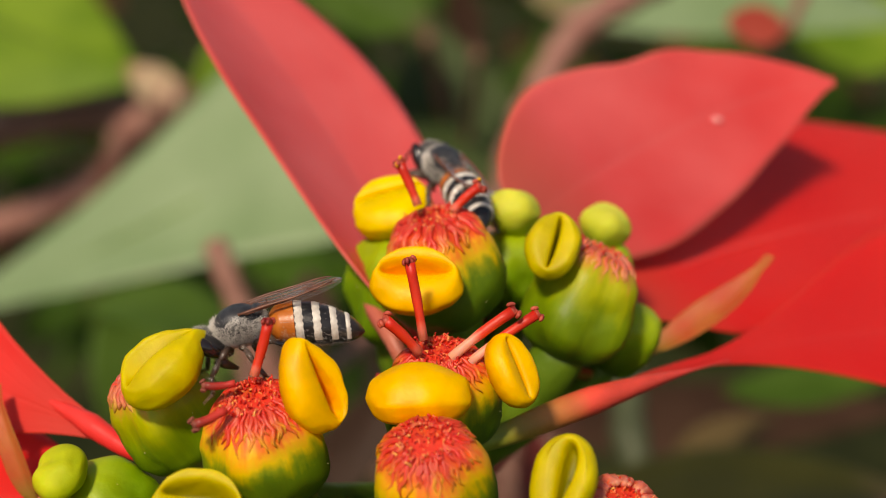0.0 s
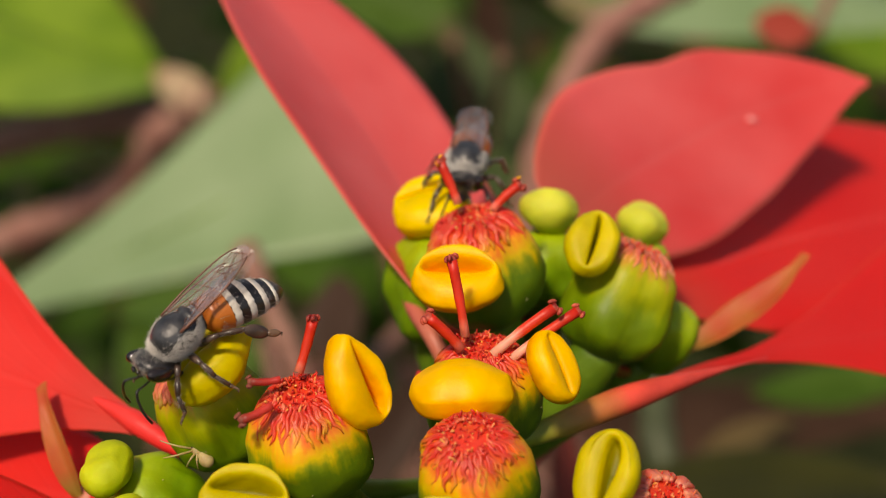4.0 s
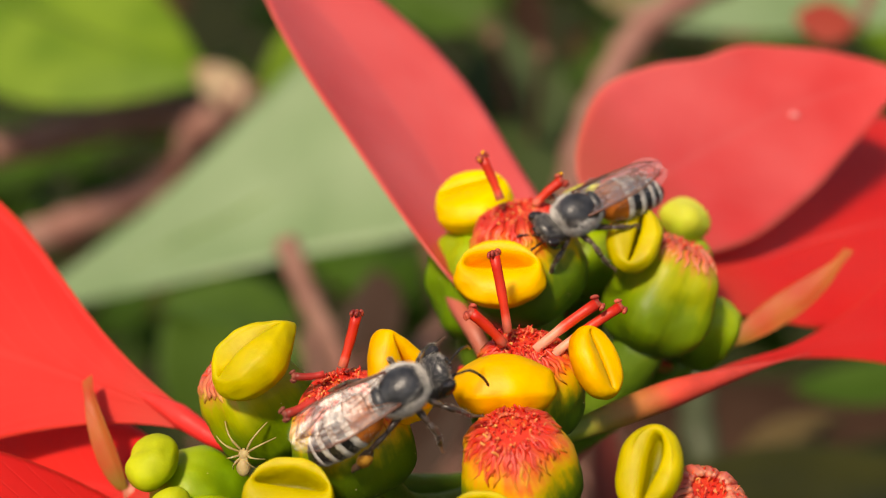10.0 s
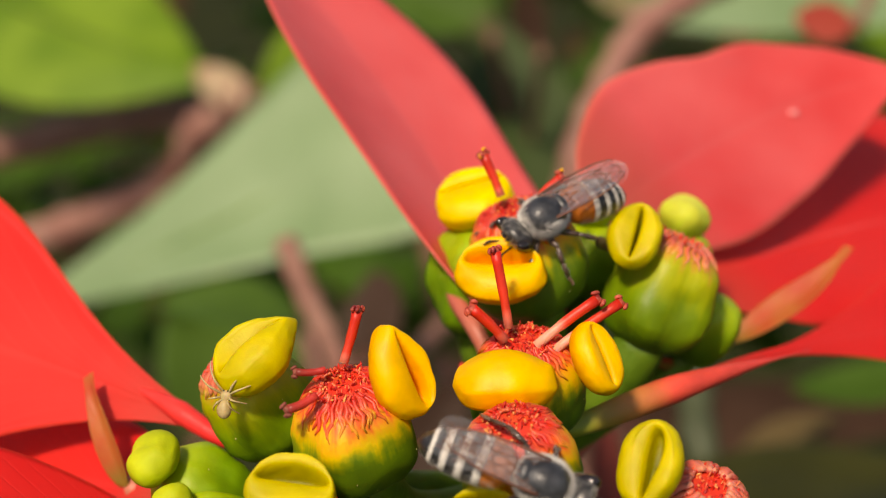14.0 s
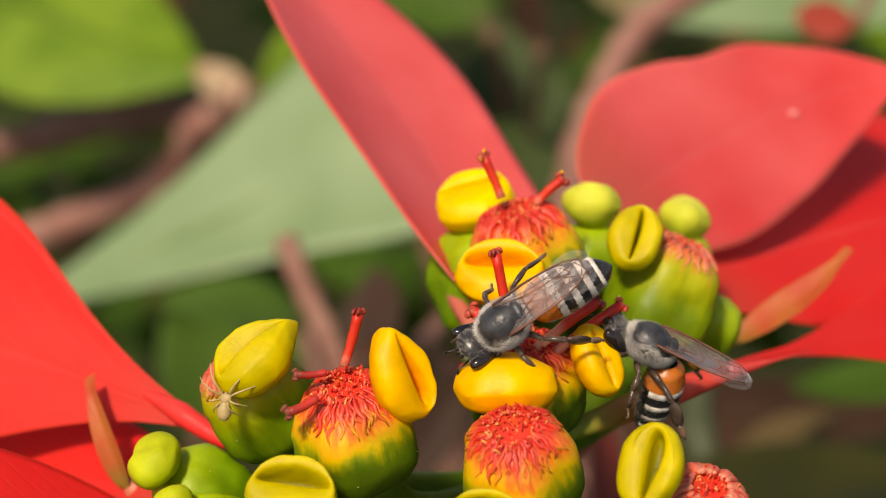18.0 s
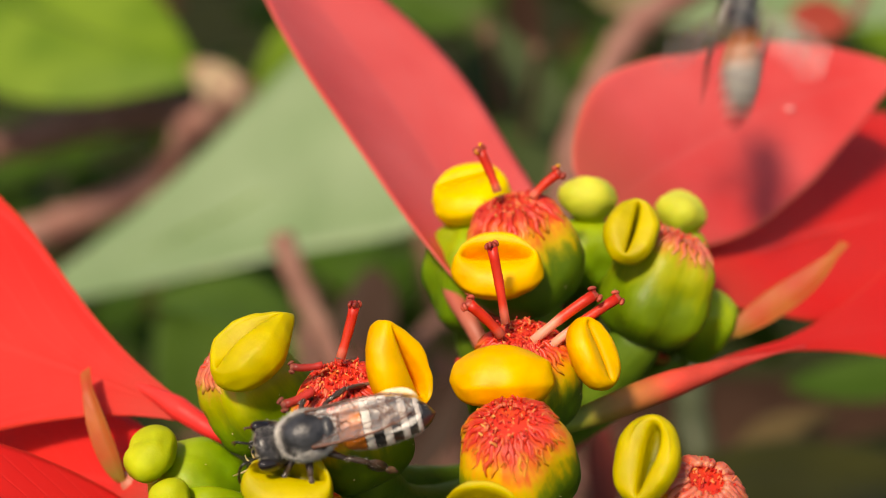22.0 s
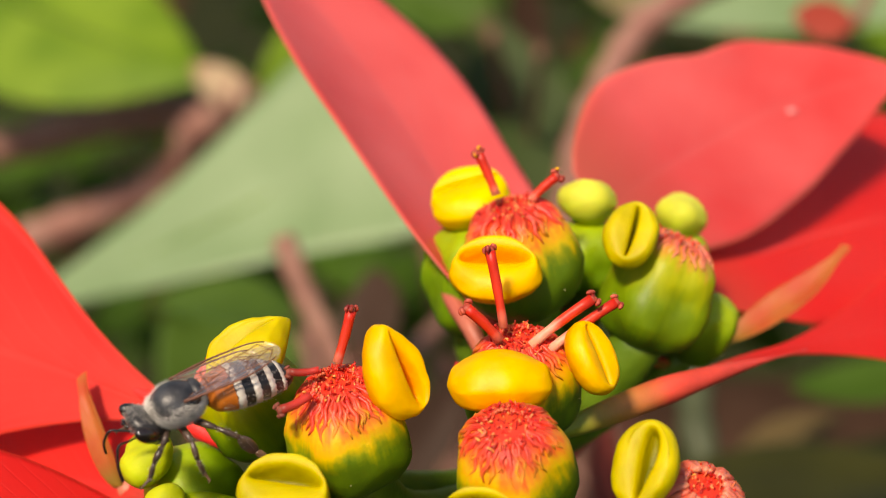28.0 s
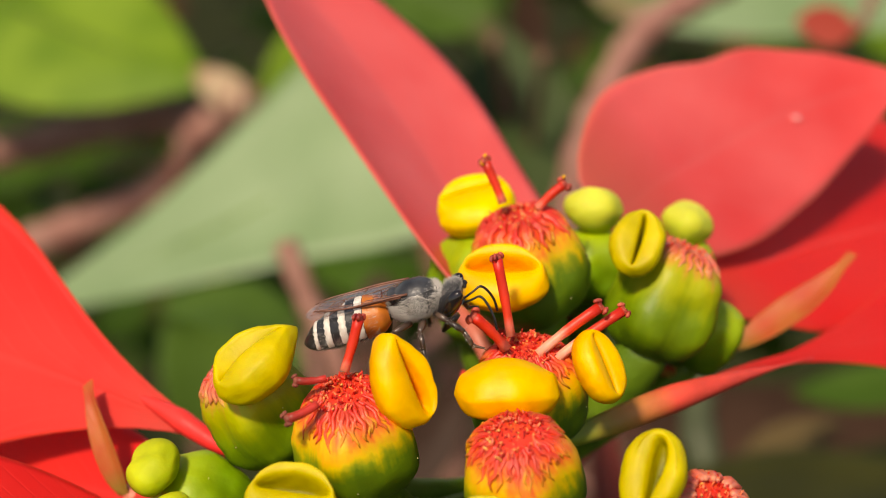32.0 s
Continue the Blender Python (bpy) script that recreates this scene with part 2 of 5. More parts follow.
LIP_GOLD = along("lip_gold", [(0.0, (0.8, 0.2, 0.005)), (0.14, (0.9, 0.36, 0.002)), (0.34, (0.96, 0.5, 0.001)), (0.62, (0.97, 0.52, 0.001)), (0.78, (0.93, 0.42, 0.0)), (1.0, (0.82, 0.28, 0.0))], 0.15, 500, 0.5, 0.3, 0.3, 0.00008)
LIP_YELLOW = along("lip_yellow", [(0.0, (0.38, 0.39, 0.006)), (0.3, (0.58, 0.49, 0.003)), (0.65, (0.62, 0.48, 0.002)), (1.0, (0.45, 0.33, 0.003))], 0.18, 500, 0.55, 0.3, 0.3, 0.0001)
# Last two stops darken the slit: its inner shade is put into the colour.
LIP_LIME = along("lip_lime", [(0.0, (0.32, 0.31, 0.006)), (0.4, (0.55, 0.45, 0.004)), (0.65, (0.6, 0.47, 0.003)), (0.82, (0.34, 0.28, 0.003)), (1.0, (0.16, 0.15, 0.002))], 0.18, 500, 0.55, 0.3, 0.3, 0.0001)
LIP_KNOB = along("lip_knob", [(0.0, (0.24, 0.36, 0.008)), (0.5, (0.42, 0.5, 0.012)), (1.0, (0.56, 0.58, 0.02))], 0.3, 420, 0.62, 0.25, 0.35, 0.00015)
# Brighter copy of lip_yellow: sunlight on the rear gland is put into the colour.
LIP_YELLOW_SUNLIT = along("lip_yellow_sunlit", [(0.0, (0.5, 0.46, 0.004)), (0.3, (0.85, 0.6, 0.001)), (0.7, (0.88, 0.6, 0.001)), (1.0, (0.6, 0.36, 0.001))], 0.15, 500, 0.52, 0.3, 0.3, 0.0001)
# Paler than lip_knob: light falling on the back knobs is put into the colour.
LIP_BUD = along("lip_bud", [(0.0, (0.36, 0.48, 0.02)), (0.5, (0.6, 0.64, 0.05)), (1.0, (0.8, 0.78, 0.1))], 0.15, 500, 0.62, 0.25, 0.4, 0.00012)
LOBE = along("lobe", [(0.0, (0.84, 0.34, 0.03)), (0.16, (0.84, 0.19, 0.035)), (0.36, (0.8, 0.085, 0.035)), (0.7, (0.7, 0.025, 0.018)), (1.0, (0.84, 0.17, 0.08))], 0.26, 1100, 0.42, 0.45, 0.2, chance=0.45)
LOBE_SALMON = along("lobe_salmon", [(0.0, (0.8, 0.42, 0.1)), (0.3, (0.82, 0.25, 0.12)), (0.65, (0.74, 0.12, 0.08)), (1.0, (0.82, 0.28, 0.17))], 0.26, 1100, 0.42, 0.45, 0.25, chance=0.4)


def fibre_shader(name, stops):
    """Each fibre of a joined tuft takes its own colour."""
    m, n, links, b = shader(name, 0.45, 0.4)
    geo = n.new("ShaderNodeNewGeometry")
    t = noise_node(n, links, 1800)
    v = math_node(n, links, "ADD", geo.outputs["Random Per Island"], math_node(n, links, "MULTIPLY", math_node(n, links, "SUBTRACT", t.outputs[0], 0.5), 0.4))
    r = ramp(n, stops)
    links.new(v, r.inputs[0])
    links.new(r.outputs[0], b.inputs["Base Color"])
    bump(n, links, b, t.outputs[0], 0.00006)
    b.inputs["Subsurface Weight"].default_value = 0.15
    b.inputs["Subsurface Radius"].default_value = (1.0, 0.4, 0.1)
    b.inputs["Subsurface Scale"].default_value = 0.0005
    return m


TUFT = fibre_shader("stamen_tuft", [(0.0, (0.36, 0.006, 0.006)), (0.35, (0.66, 0.02, 0.012)), (0.65, (0.82, 0.06, 0.025)), (0.85, (0.86, 0.2, 0.08)), (1.0, (0.88, 0.4, 0.1))])
STAMEN = along("stamen_stalk", [(0.0, (0.82, 0.32, 0.2)), (0.2, (0.78, 0.16, 0.1)), (0.3, (0.74, 0.045, 0.015)), (1.0, (0.6, 0.014, 0.006))], 0.06, 1200, 0.45, 0.4, 0.2, 0.0001)
STAMEN_PALE = along("stamen_stalk_pale_foot", [(0.0, (0.85, 0.45, 0.3)), (0.36, (0.82, 0.3, 0.2)), (0.5, (0.74, 0.05, 0.02)), (1.0, (0.6, 0.014, 0.006))], 0.1, 1200, 0.45, 0.4, 0.2, 0.0001)
STAMEN_OLD = along("stamen_stalk_withered", [(0.0, (0.7, 0.05, 0.04)), (0.6, (0.45, 0.03, 0.02)), (1.0, (0.2, 0.03, 0.02))], 0.2, 1200, 0.45, 0.4, 0.1)
ANTHER = mottled("anther", (0.2, 0.008, 0.008), (0.7, 0.12, 0.07), 2600, 0.45, 0.4, 0.00005)
POLLEN = mottled("pollen", (0.8, 0.3, 0.01), (0.95, 0.5, 0.02), 3000, 0.6, 0.3, 0.00004)
POLLEN_LOAD = mottled("pollen_load", (0.3, 0.12, 0.015), (0.5, 0.25, 0.03), 2600, 0.7, 0.2, 0.00008)
DUST = mottled("pollen_dust", (0.6, 0.52, 0.2), (0.8, 0.72, 0.4), 3000, 0.6, 0.3)
ANTHER_OLD = mottled("anther_withered", (0.14, 0.03, 0.02), (0.34, 0.09, 0.06), 2500, 0.6, 0.3, 0.00006)
STALK = mottled("green_stalk", (0.06, 0.135, 0.007), (0.12, 0.21, 0.012), 300, 0.45, 0.4, 0.0001, 0.1)
PALE_STALK = mottled("pale_green_stalk", (0.045, 0.055, 0.026), (0.075, 0.088, 0.042), 120, 0.5, 0.3, 0.0002)
RED_RIB = mottled("red_rib", (0.78, 0.028, 0.025), (0.86, 0.055, 0.045), 200, 0.45, 0.4, 0.0001)
PETIOLE = along("petiole_green_to_red", [(0.0, (0.25, 0.38, 0.02)), (0.16, (0.34, 0.36, 0.04)), (0.32, (0.6, 0.24, 0.06)), (0.5, (0.78, 0.08, 0.05)), (1.0, (0.8, 0.055, 0.05))], 0.1, 250)
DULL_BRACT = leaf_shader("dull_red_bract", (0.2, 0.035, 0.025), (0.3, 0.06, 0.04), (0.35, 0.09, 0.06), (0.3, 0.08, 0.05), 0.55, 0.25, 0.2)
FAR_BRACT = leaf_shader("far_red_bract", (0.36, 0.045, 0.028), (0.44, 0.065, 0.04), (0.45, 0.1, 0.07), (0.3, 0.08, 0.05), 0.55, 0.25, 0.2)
DULL_STALK = mottled("dull_pink_stalk", (0.27, 0.11, 0.085), (0.4, 0.21, 0.165), 120, 0.6, 0.3, 0.0002)
PINK_STALK = mottled("pink_stalk", (0.5, 0.1, 0.07), (0.6, 0.2, 0.12), 200, 0.45, 0.4, 0.0001)
TWIG = mottled("brown_twig", (0.22, 0.1, 0.075), (0.34, 0.18, 0.135), 130, 0.7, 0.2, 0.0006)
SOIL = mottled("soil_with_litter", (0.01, 0.014, 0.004), (0.035, 0.04, 0.012), 9, 0.9, 0.1, 0.02, 0, 30)
CHITIN = mottled("black_chitin", (0.01, 0.01, 0.012), (0.028, 0.027, 0.028), 1800, 0.3, 0.5, 0.00003, 0, 6000)
SHIELD = mottled("dark_shield", (0.018, 0.019, 0.022), (0.06, 0.062, 0.068), 1300, 0.42, 0.6, 0.00005, 0, 4200)
EYE = mottled("compound_eye", (0.006, 0.005, 0.006), (0.02, 0.014, 0.013), 1500, 0.14, 0.7, 0.00001, 0, 14000)
RUST = mottled("rust_chitin", (0.42, 0.1, 0.012), (0.62, 0.19, 0.026), 1100, 0.35, 0.5, 0.00003, 0, 6000)
WHITE_BAND = mottled("white_hair_band", (0.55, 0.5, 0.44), (0.8, 0.77, 0.7), 2500, 0.8, 0.2, 0.00006, 0, 9000)
FUZZ = mottled("grey_fuzz", (0.42, 0.39, 0.35), (0.76, 0.73, 0.69), 900, 0.8, 0.15)
TARSUS = mottled("brown_tarsus", (0.07, 0.035, 0.02), (0.22, 0.13, 0.08), 1500, 0.4, 0.5, 0.00003, 0, 6000)
LEG = mottled("leg_chitin", (0.022, 0.015, 0.012), (0.11, 0.07, 0.052), 1200, 0.28, 0.6, 0.00003, 0, 6000)
VEIN = mottled("wing_vein", (0.09, 0.035, 0.024), (0.26, 0.11, 0.07), 900, 0.4, 0.4)
WING = wing_shader()
# Pale pink paints the drop's out-of-focus glint into its colour.
DEW_GLINT = mottled("dewdrop", (0.86, 0.3, 0.28), (0.9, 0.42, 0.4), 500, 0.12, 0.8)
SPIDER = mottled("pale_spider", (0.4, 0.29, 0.12), (0.56, 0.43, 0.21), 2000, 0.45, 0.4, 0.00004, 0.2)


# ---- mesh tools: all shapes in millimetres ----
class Geo:
    def __init__(self):
        self.v, self.f, self.uv = [], [], []

    def grid(self, rows, uvs=None, wrap=False):
        """Rows of points joined into a sheet; wrap closes each row into a ring."""
        at = len(self.v)
        a, b = len(rows), len(rows[0])
        for i, r in enumerate(rows):
            for j, p in enumerate(r):
                self.v.append(p)
                self.uv.append(uvs[i][j] if uvs else (j / max(1, b - 1), i / max(1, a - 1)))
        for i in range(a - 1):
            for j in range(b if wrap else b - 1):
                k = (j + 1) % b
                self.f.append((at + i * b + j, at + i * b + k, at + (i + 1) * b + k, at + (i + 1) * b + j))
        return self

    def mesh(self, name):
        me = bpy.data.meshes.new(name)
        me.from_pydata([(p[0] * MM, p[1] * MM, p[2] * MM) for p in self.v], [], self.f)
        lay = me.uv_layers.new(name="UVMap")
        uv = np.array(self.uv, dtype=np.float32)
        idx = np.empty(len(me.loops), dtype=np.int32)
        me.loops.foreach_get("vertex_index", idx)
        lay.data.foreach_set("uv", uv[idx].ravel())
        me.polygons.foreach_set("use_smooth", [True] * len(me.polygons))
        me.update()
        return me


def part(name, geo, material, parent, label="", at=None):
    me = geo if isinstance(geo, bpy.types.Mesh) else geo.mesh(name)
    if not me.materials:
        me.materials.append(material)
    ob = new(name, me)
    ob.parent = parent
    if at is not None:
        ob.matrix_basis = at
    return tagged(ob, label)


def lathe(geo, profile, n=24, shape=None):
    """Spin (radius, height) pairs round z; shape(angle, radius, height, k) may bend each point. Starts and ends close on the axis."""
    rows, uvs = [], []
    m = len(profile)
    for k, (r, z) in enumerate(profile):
        row = []
        for j in range(n):
            a = 2 * math.pi * j / n
            p = (r * math.cos(a), r * math.sin(a), z)
            row.append(shape(a, r, z, k / (m - 1)) if shape else p)
        rows.append(row)
        uvs.append([(j / n, k / (m - 1)) for j in range(n)])
    return geo.grid(rows, uvs, True)


def tube(geo, pts, radii, n=8, cap=True):
    pts = [Vector(p) for p in pts]
    if not hasattr(radii, "__len__"):
        radii = [radii] * len(pts)
    if cap:
        pts = [pts[0]] + pts + [pts[-1]]
        radii = [radii[0] * 0.02] + list(radii) + [radii[-1] * 0.02]
    rows, uvs = [], []
    side = None
    m = len(pts)
    for i, p in enumerate(pts):
        d = pts[min(i + 1, m - 1)] - pts[max(i - 1, 0)]
        if d.length < 1e-9:
            d = Vector((0, 0, 1))
        d.normalize()
        if side is None:
            side = d.orthogonal().normalized()
        side = (side - d * side.dot(d)).normalized()
        other = d.cross(side)
        rows.append([p + (side * math.cos(2 * math.pi * j / n) + other * math.sin(2 * math.pi * j / n)) * radii[i] for j in range(n)])
        uvs.append([(j / n, i / (m - 1)) for j in range(n)])
    return geo.grid(rows, uvs, True)


def bezier(a, b, c, n):
    a, b, c = Vector(a), Vector(b), Vector(c)
    return [a * (1 - t) ** 2 + b * 2 * t * (1 - t) + c * t * t for t in (i / n for i in range(n + 1))]


def ball(geo, centre, rx, ry, rz, n=16, m=10, turn=None):
    rows = []
    for i in range(m + 1):
        p = math.pi * i / m
        s = max(math.sin(p), 0.01)
        row = []
        for j in range(n):
            a = 2 * math.pi * j / n
            v = Vector((rx * s * math.cos(a), ry * s * math.sin(a), -rz * math.cos(p)))
            row.append((turn @ v if turn else v) + Vector(centre))
        rows.append(row)
    return geo.grid(rows, [[(j / n, i / m) for j in range(n)] for i in range(m + 1)], True)


def frame_on(z, x):
    """A turn whose z axis is z and whose x axis lies near x."""
    z = Vector(z).normalized()
    x = Vector(x)
    x = (x - z * x.dot(z)).normalized()
    return Matrix((x, z.cross(x), z)).transposed()


def placed(p, turn=None):
    """Pose at p (mm from the flower's middle) in the plant's space."""
    return Matrix.Translation(FLOWER + Vector(p) * MM) @ (turn.to_4x4() if turn else Matrix())


def spline(pts, n):
    """Smooth run through the points."""
    pts = [Vector(p) for p in pts]
    out = []
    for i in range(len(pts) - 1):
        p0, p1, p2, p3 = pts[max(i - 1, 0)], pts[i], pts[i + 1], pts[min(i + 2, len(pts) - 1)]
        for k in range(n):
            t = k / n
            out.append(0.5 * ((2 * p1) + (p2 - p0) * t + (2 * p0 - 5 * p1 + 4 * p2 - p3) * t * t + (3 * p1 - p0 - 3 * p2 + p3) * t ** 3))
    return out + [pts[-1]]


# ---- ground ----
def ground():
    g = Geo()
    n = 60
    span = [0.0] + [0.25 * 1.2 ** i for i in range(56)]
    rows = []
    for r in span:
        rows.append([(1000 * r * math.cos(2 * math.pi * j / n), 1000 * r * math.sin(2 * math.pi * j / n),
                      1000 * (-0.012 + min(0.05, 0.02 + r * 0.002) * noise.noise(Vector((r * math.cos(2 * math.pi * j / n), r * math.sin(2 * math.pi * j / n), 0)) * 1.7)))
                     for j in range(n)])
    g.grid(rows, None, True)
    ob = part("ground", g, SOIL, None)
    return tagged(ob, "dark soil with leaf litter under the shrubs", "ground", "", "structure")


ground()


# ---- leaves and bracts ----
def blade(base, left, right, tip, wide=0.5, fold=0.12, blunt=0.8, sharp=0.75, wave=0.03, seed=0, thick=0.28, nu=44, nv=18, droop=0.0, bulges=()):
    """A leaf blade from base to tip, as broad as left to right at its widest place; bulges (place, edge, amount, reach) make the edges uneven. Returns the mesh with its origin at the base, and the midrib."""
    base, left, right, tip = Vector(base), Vector(left), Vector(right), Vector(tip)
    mid = (left + right) / 2
    t = wide
    ctrl = (mid - base * (1 - t) ** 2 - tip * t * t) / (2 * t * (1 - t))
    line = bezier(base, ctrl, tip, nu)
    half = (right - left) / 2
    w = half.length
    top, low, uvs, rib = [], [], [], []
    power = math.log(0.5) / math.log(wide)
    for i, p in enumerate(line):
        s = i / nu
        d = (line[min(i + 1, nu)] - line[max(i - 1, 0)]).normalized()
        sd = (half - d * half.dot(d)).normalized()
        up = sd.cross(d)
        x = s ** power
        k = math.sin(math.pi * min(max(x, 0.0), 1.0))
        k = k ** (blunt if x < 0.5 else sharp)
        hw = max(w * k, 0.35)
        r1, r2, uv = [], [], []
        for j in range(nv + 1):
            v = 2 * j / nv - 1
            wob = 1 + wave * noise.noise(Vector((s * 5, v * 2 + seed * 7.3, seed)))
            wob += sum(amp * math.exp(-((s - at) / reach) ** 2) for at, edge, amp, reach in bulges if edge * v > 0) * abs(v)
            z = fold * w * abs(v) ** 1.5 * k + wave * 2.2 * w * k * noise.noise(Vector((s * 3.5 + seed * 3.1, v * 1.3, seed * 1.7)))
            z -= 0.007 * w * math.cos((s * 13 - abs(v) * 3.5) * 2 * math.pi) * k * (1 - abs(v)) * min(1, abs(v) * 4)
            q = p - base + sd * hw * v * wob + up * (z - droop * s * s * w)
            th = thick * (1 - 0.6 * abs(v))
            r1.append(q + up * th / 2)
            r2.append(q - up * th / 2)
            uv.append((s, j / nv))
        top.append(r1)
        low.append(r2)
        uvs.append(uv)
        rib.append(p - base - up * (thick * 0.6) - up * (droop * s * s * w))
    g = Geo()
    rows = [a + b[::-1] for a, b in zip(top, low)]
    g.grid(rows, [u + u[::-1] for u in uvs], True)
    return g, rib


def bract(parent, name, material, base, left, right, tip, label="", rib=0.32, **kw):
    g, line = blade(base, left, right, tip, **kw)
    ob = part(name, g, material, parent, label, placed(base))
    if rib:
        n = len(line)
        r = Geo()
        tube(r, line[::2], [max(0.05, rib * (1 - i / n * 2 * 0.9)) for i in range(0, len(line[::2]))], 8)
        part("midrib", r, RED_RIB if "red" in material.name else STALK, ob)
    return ob


plant = tagged(new("poinsettia"), "poinsettia flower head with red bracts, yellow glands and green cups", "plant")
HUB = (4.62, 6.06, -17.76)
bract(plant, "bract", PALE_BRACT, (0.76, 4.09, -9.68), (-5.55, 13.66, -1.46), (0.9, 28.81, -2.11), (-18.00, 42.89, 11.52), "upright red bract", wide=0.676, fold=0.2, seed=1, blunt=0.73, sharp=1.66, wave=0.02, bulges=((0.62, -1, -0.066, 0.14), (0.62, 1, -0.224, 0.14), (0.3, -1, -0.080, 0.14), (0.3, 1, 0.048, 0.14)))
speckled = bract(plant, "bract", PALE_BRACT, (9.62, 18.14, -6.53), (16.08, 32.99, -1.65), (19.18, 22.35, -9.80), (34.12, 37.91, -3.89), "broad red bract with a dewdrop on it", wide=0.28, fold=0.08, seed=2, blunt=0.8, sharp=0.86, wave=0.045, bulges=((0.16, -1, 0.1, 0.1), (0.42, -1, -0.07, 0.07), (0.56, -1, 0.05, 0.08)))
bract(plant, "bract", RED_BRACT, (13.24, 14.77, -10.93), (32.95, 45.30, -11.69), (30.09, 22.30, -16.06), (63.17, 57.63, -20.76), "red bract behind another", wide=0.45, fold=0.06, seed=3, blunt=1.5)
bract(plant, "bract", RED_BRACT, (12.91, 0.65, -8.79), (47.92, 34.62, -15.68), (41.26, 16.29, -18.30), (67.21, 34.22, -20.56), "red bract seen along its edge", wide=0.7, fold=0.06, seed=4, blunt=2.02, sharp=0.71)
bract(plant, "bract", RED_BRACT, (-8.39, -2.20, -11.82), (-36.85, 5.67, -17.19), (-41.25, 22.64, -3.03), (-73.11, 27.78, -13.78), "red bract with a long narrow base", wide=0.5, fold=0.1, seed=5, blunt=2.6, sharp=0.72, bulges=((0.3, 1, 0.07, 0.07),))
bract(plant, "bract", RED_BRACT, (-14.61, -2.88, -14.11), (-22.55, -1.34, -17.39), (-23.38, 7.88, -15.24), (-39.66, 10.76, -22.26), "red bract in the shade of another", wide=0.42, fold=0.1, seed=6, blunt=0.9)
bract(plant, "bract", RED_BRACT, (-12.43, -3.26, -18.81), (-23.09, -9.46, -13.18), (-22.68, -2.07, -11.54), (-34.57, -5.26, -8.92), "low red bract", wide=0.45, fold=0.1, seed=7)
bract(plant, "bractlet", ORANGE_BRACT, (17.16, 12.13, -12.41), (20.76, 14.36, -10.13), (21.41, 12.33, -10.72), (25.03, 15.62, -7.40), "small orange bractlet", wide=0.4, fold=0.4, seed=8, rib=0.15, thick=0.15, sharp=1.1)
bract(plant, "bractlet", ORANGE_BRACT, (-17.50, -0.36, -14.45), (-18.86, 0.45, -12.70), (-17.77, 0.26, -11.93), (-19.77, 3.10, -9.44), "small orange-red bractlet", wide=0.3, fold=0.6, seed=9, rib=0.15, thick=0.15)


# ---- cyathia: green cups with red lobes, stamens and lipped glands ----
def cup_profile(h, r):
    knots = [(0.02, 0.0), (0.45, 0.0), (0.74, 0.07), (0.94, 0.2), (1.0, 0.38), (0.98, 0.58), (0.89, 0.76), (0.72, 0.88), (0.55, 0.95), (0.36, 0.985), (0.02, 0.99)]
    pts = spline([(a * r, b * h, 0) for a, b in knots], 3)
    return [(max(p.x, 0.01), p.y) for p in pts]


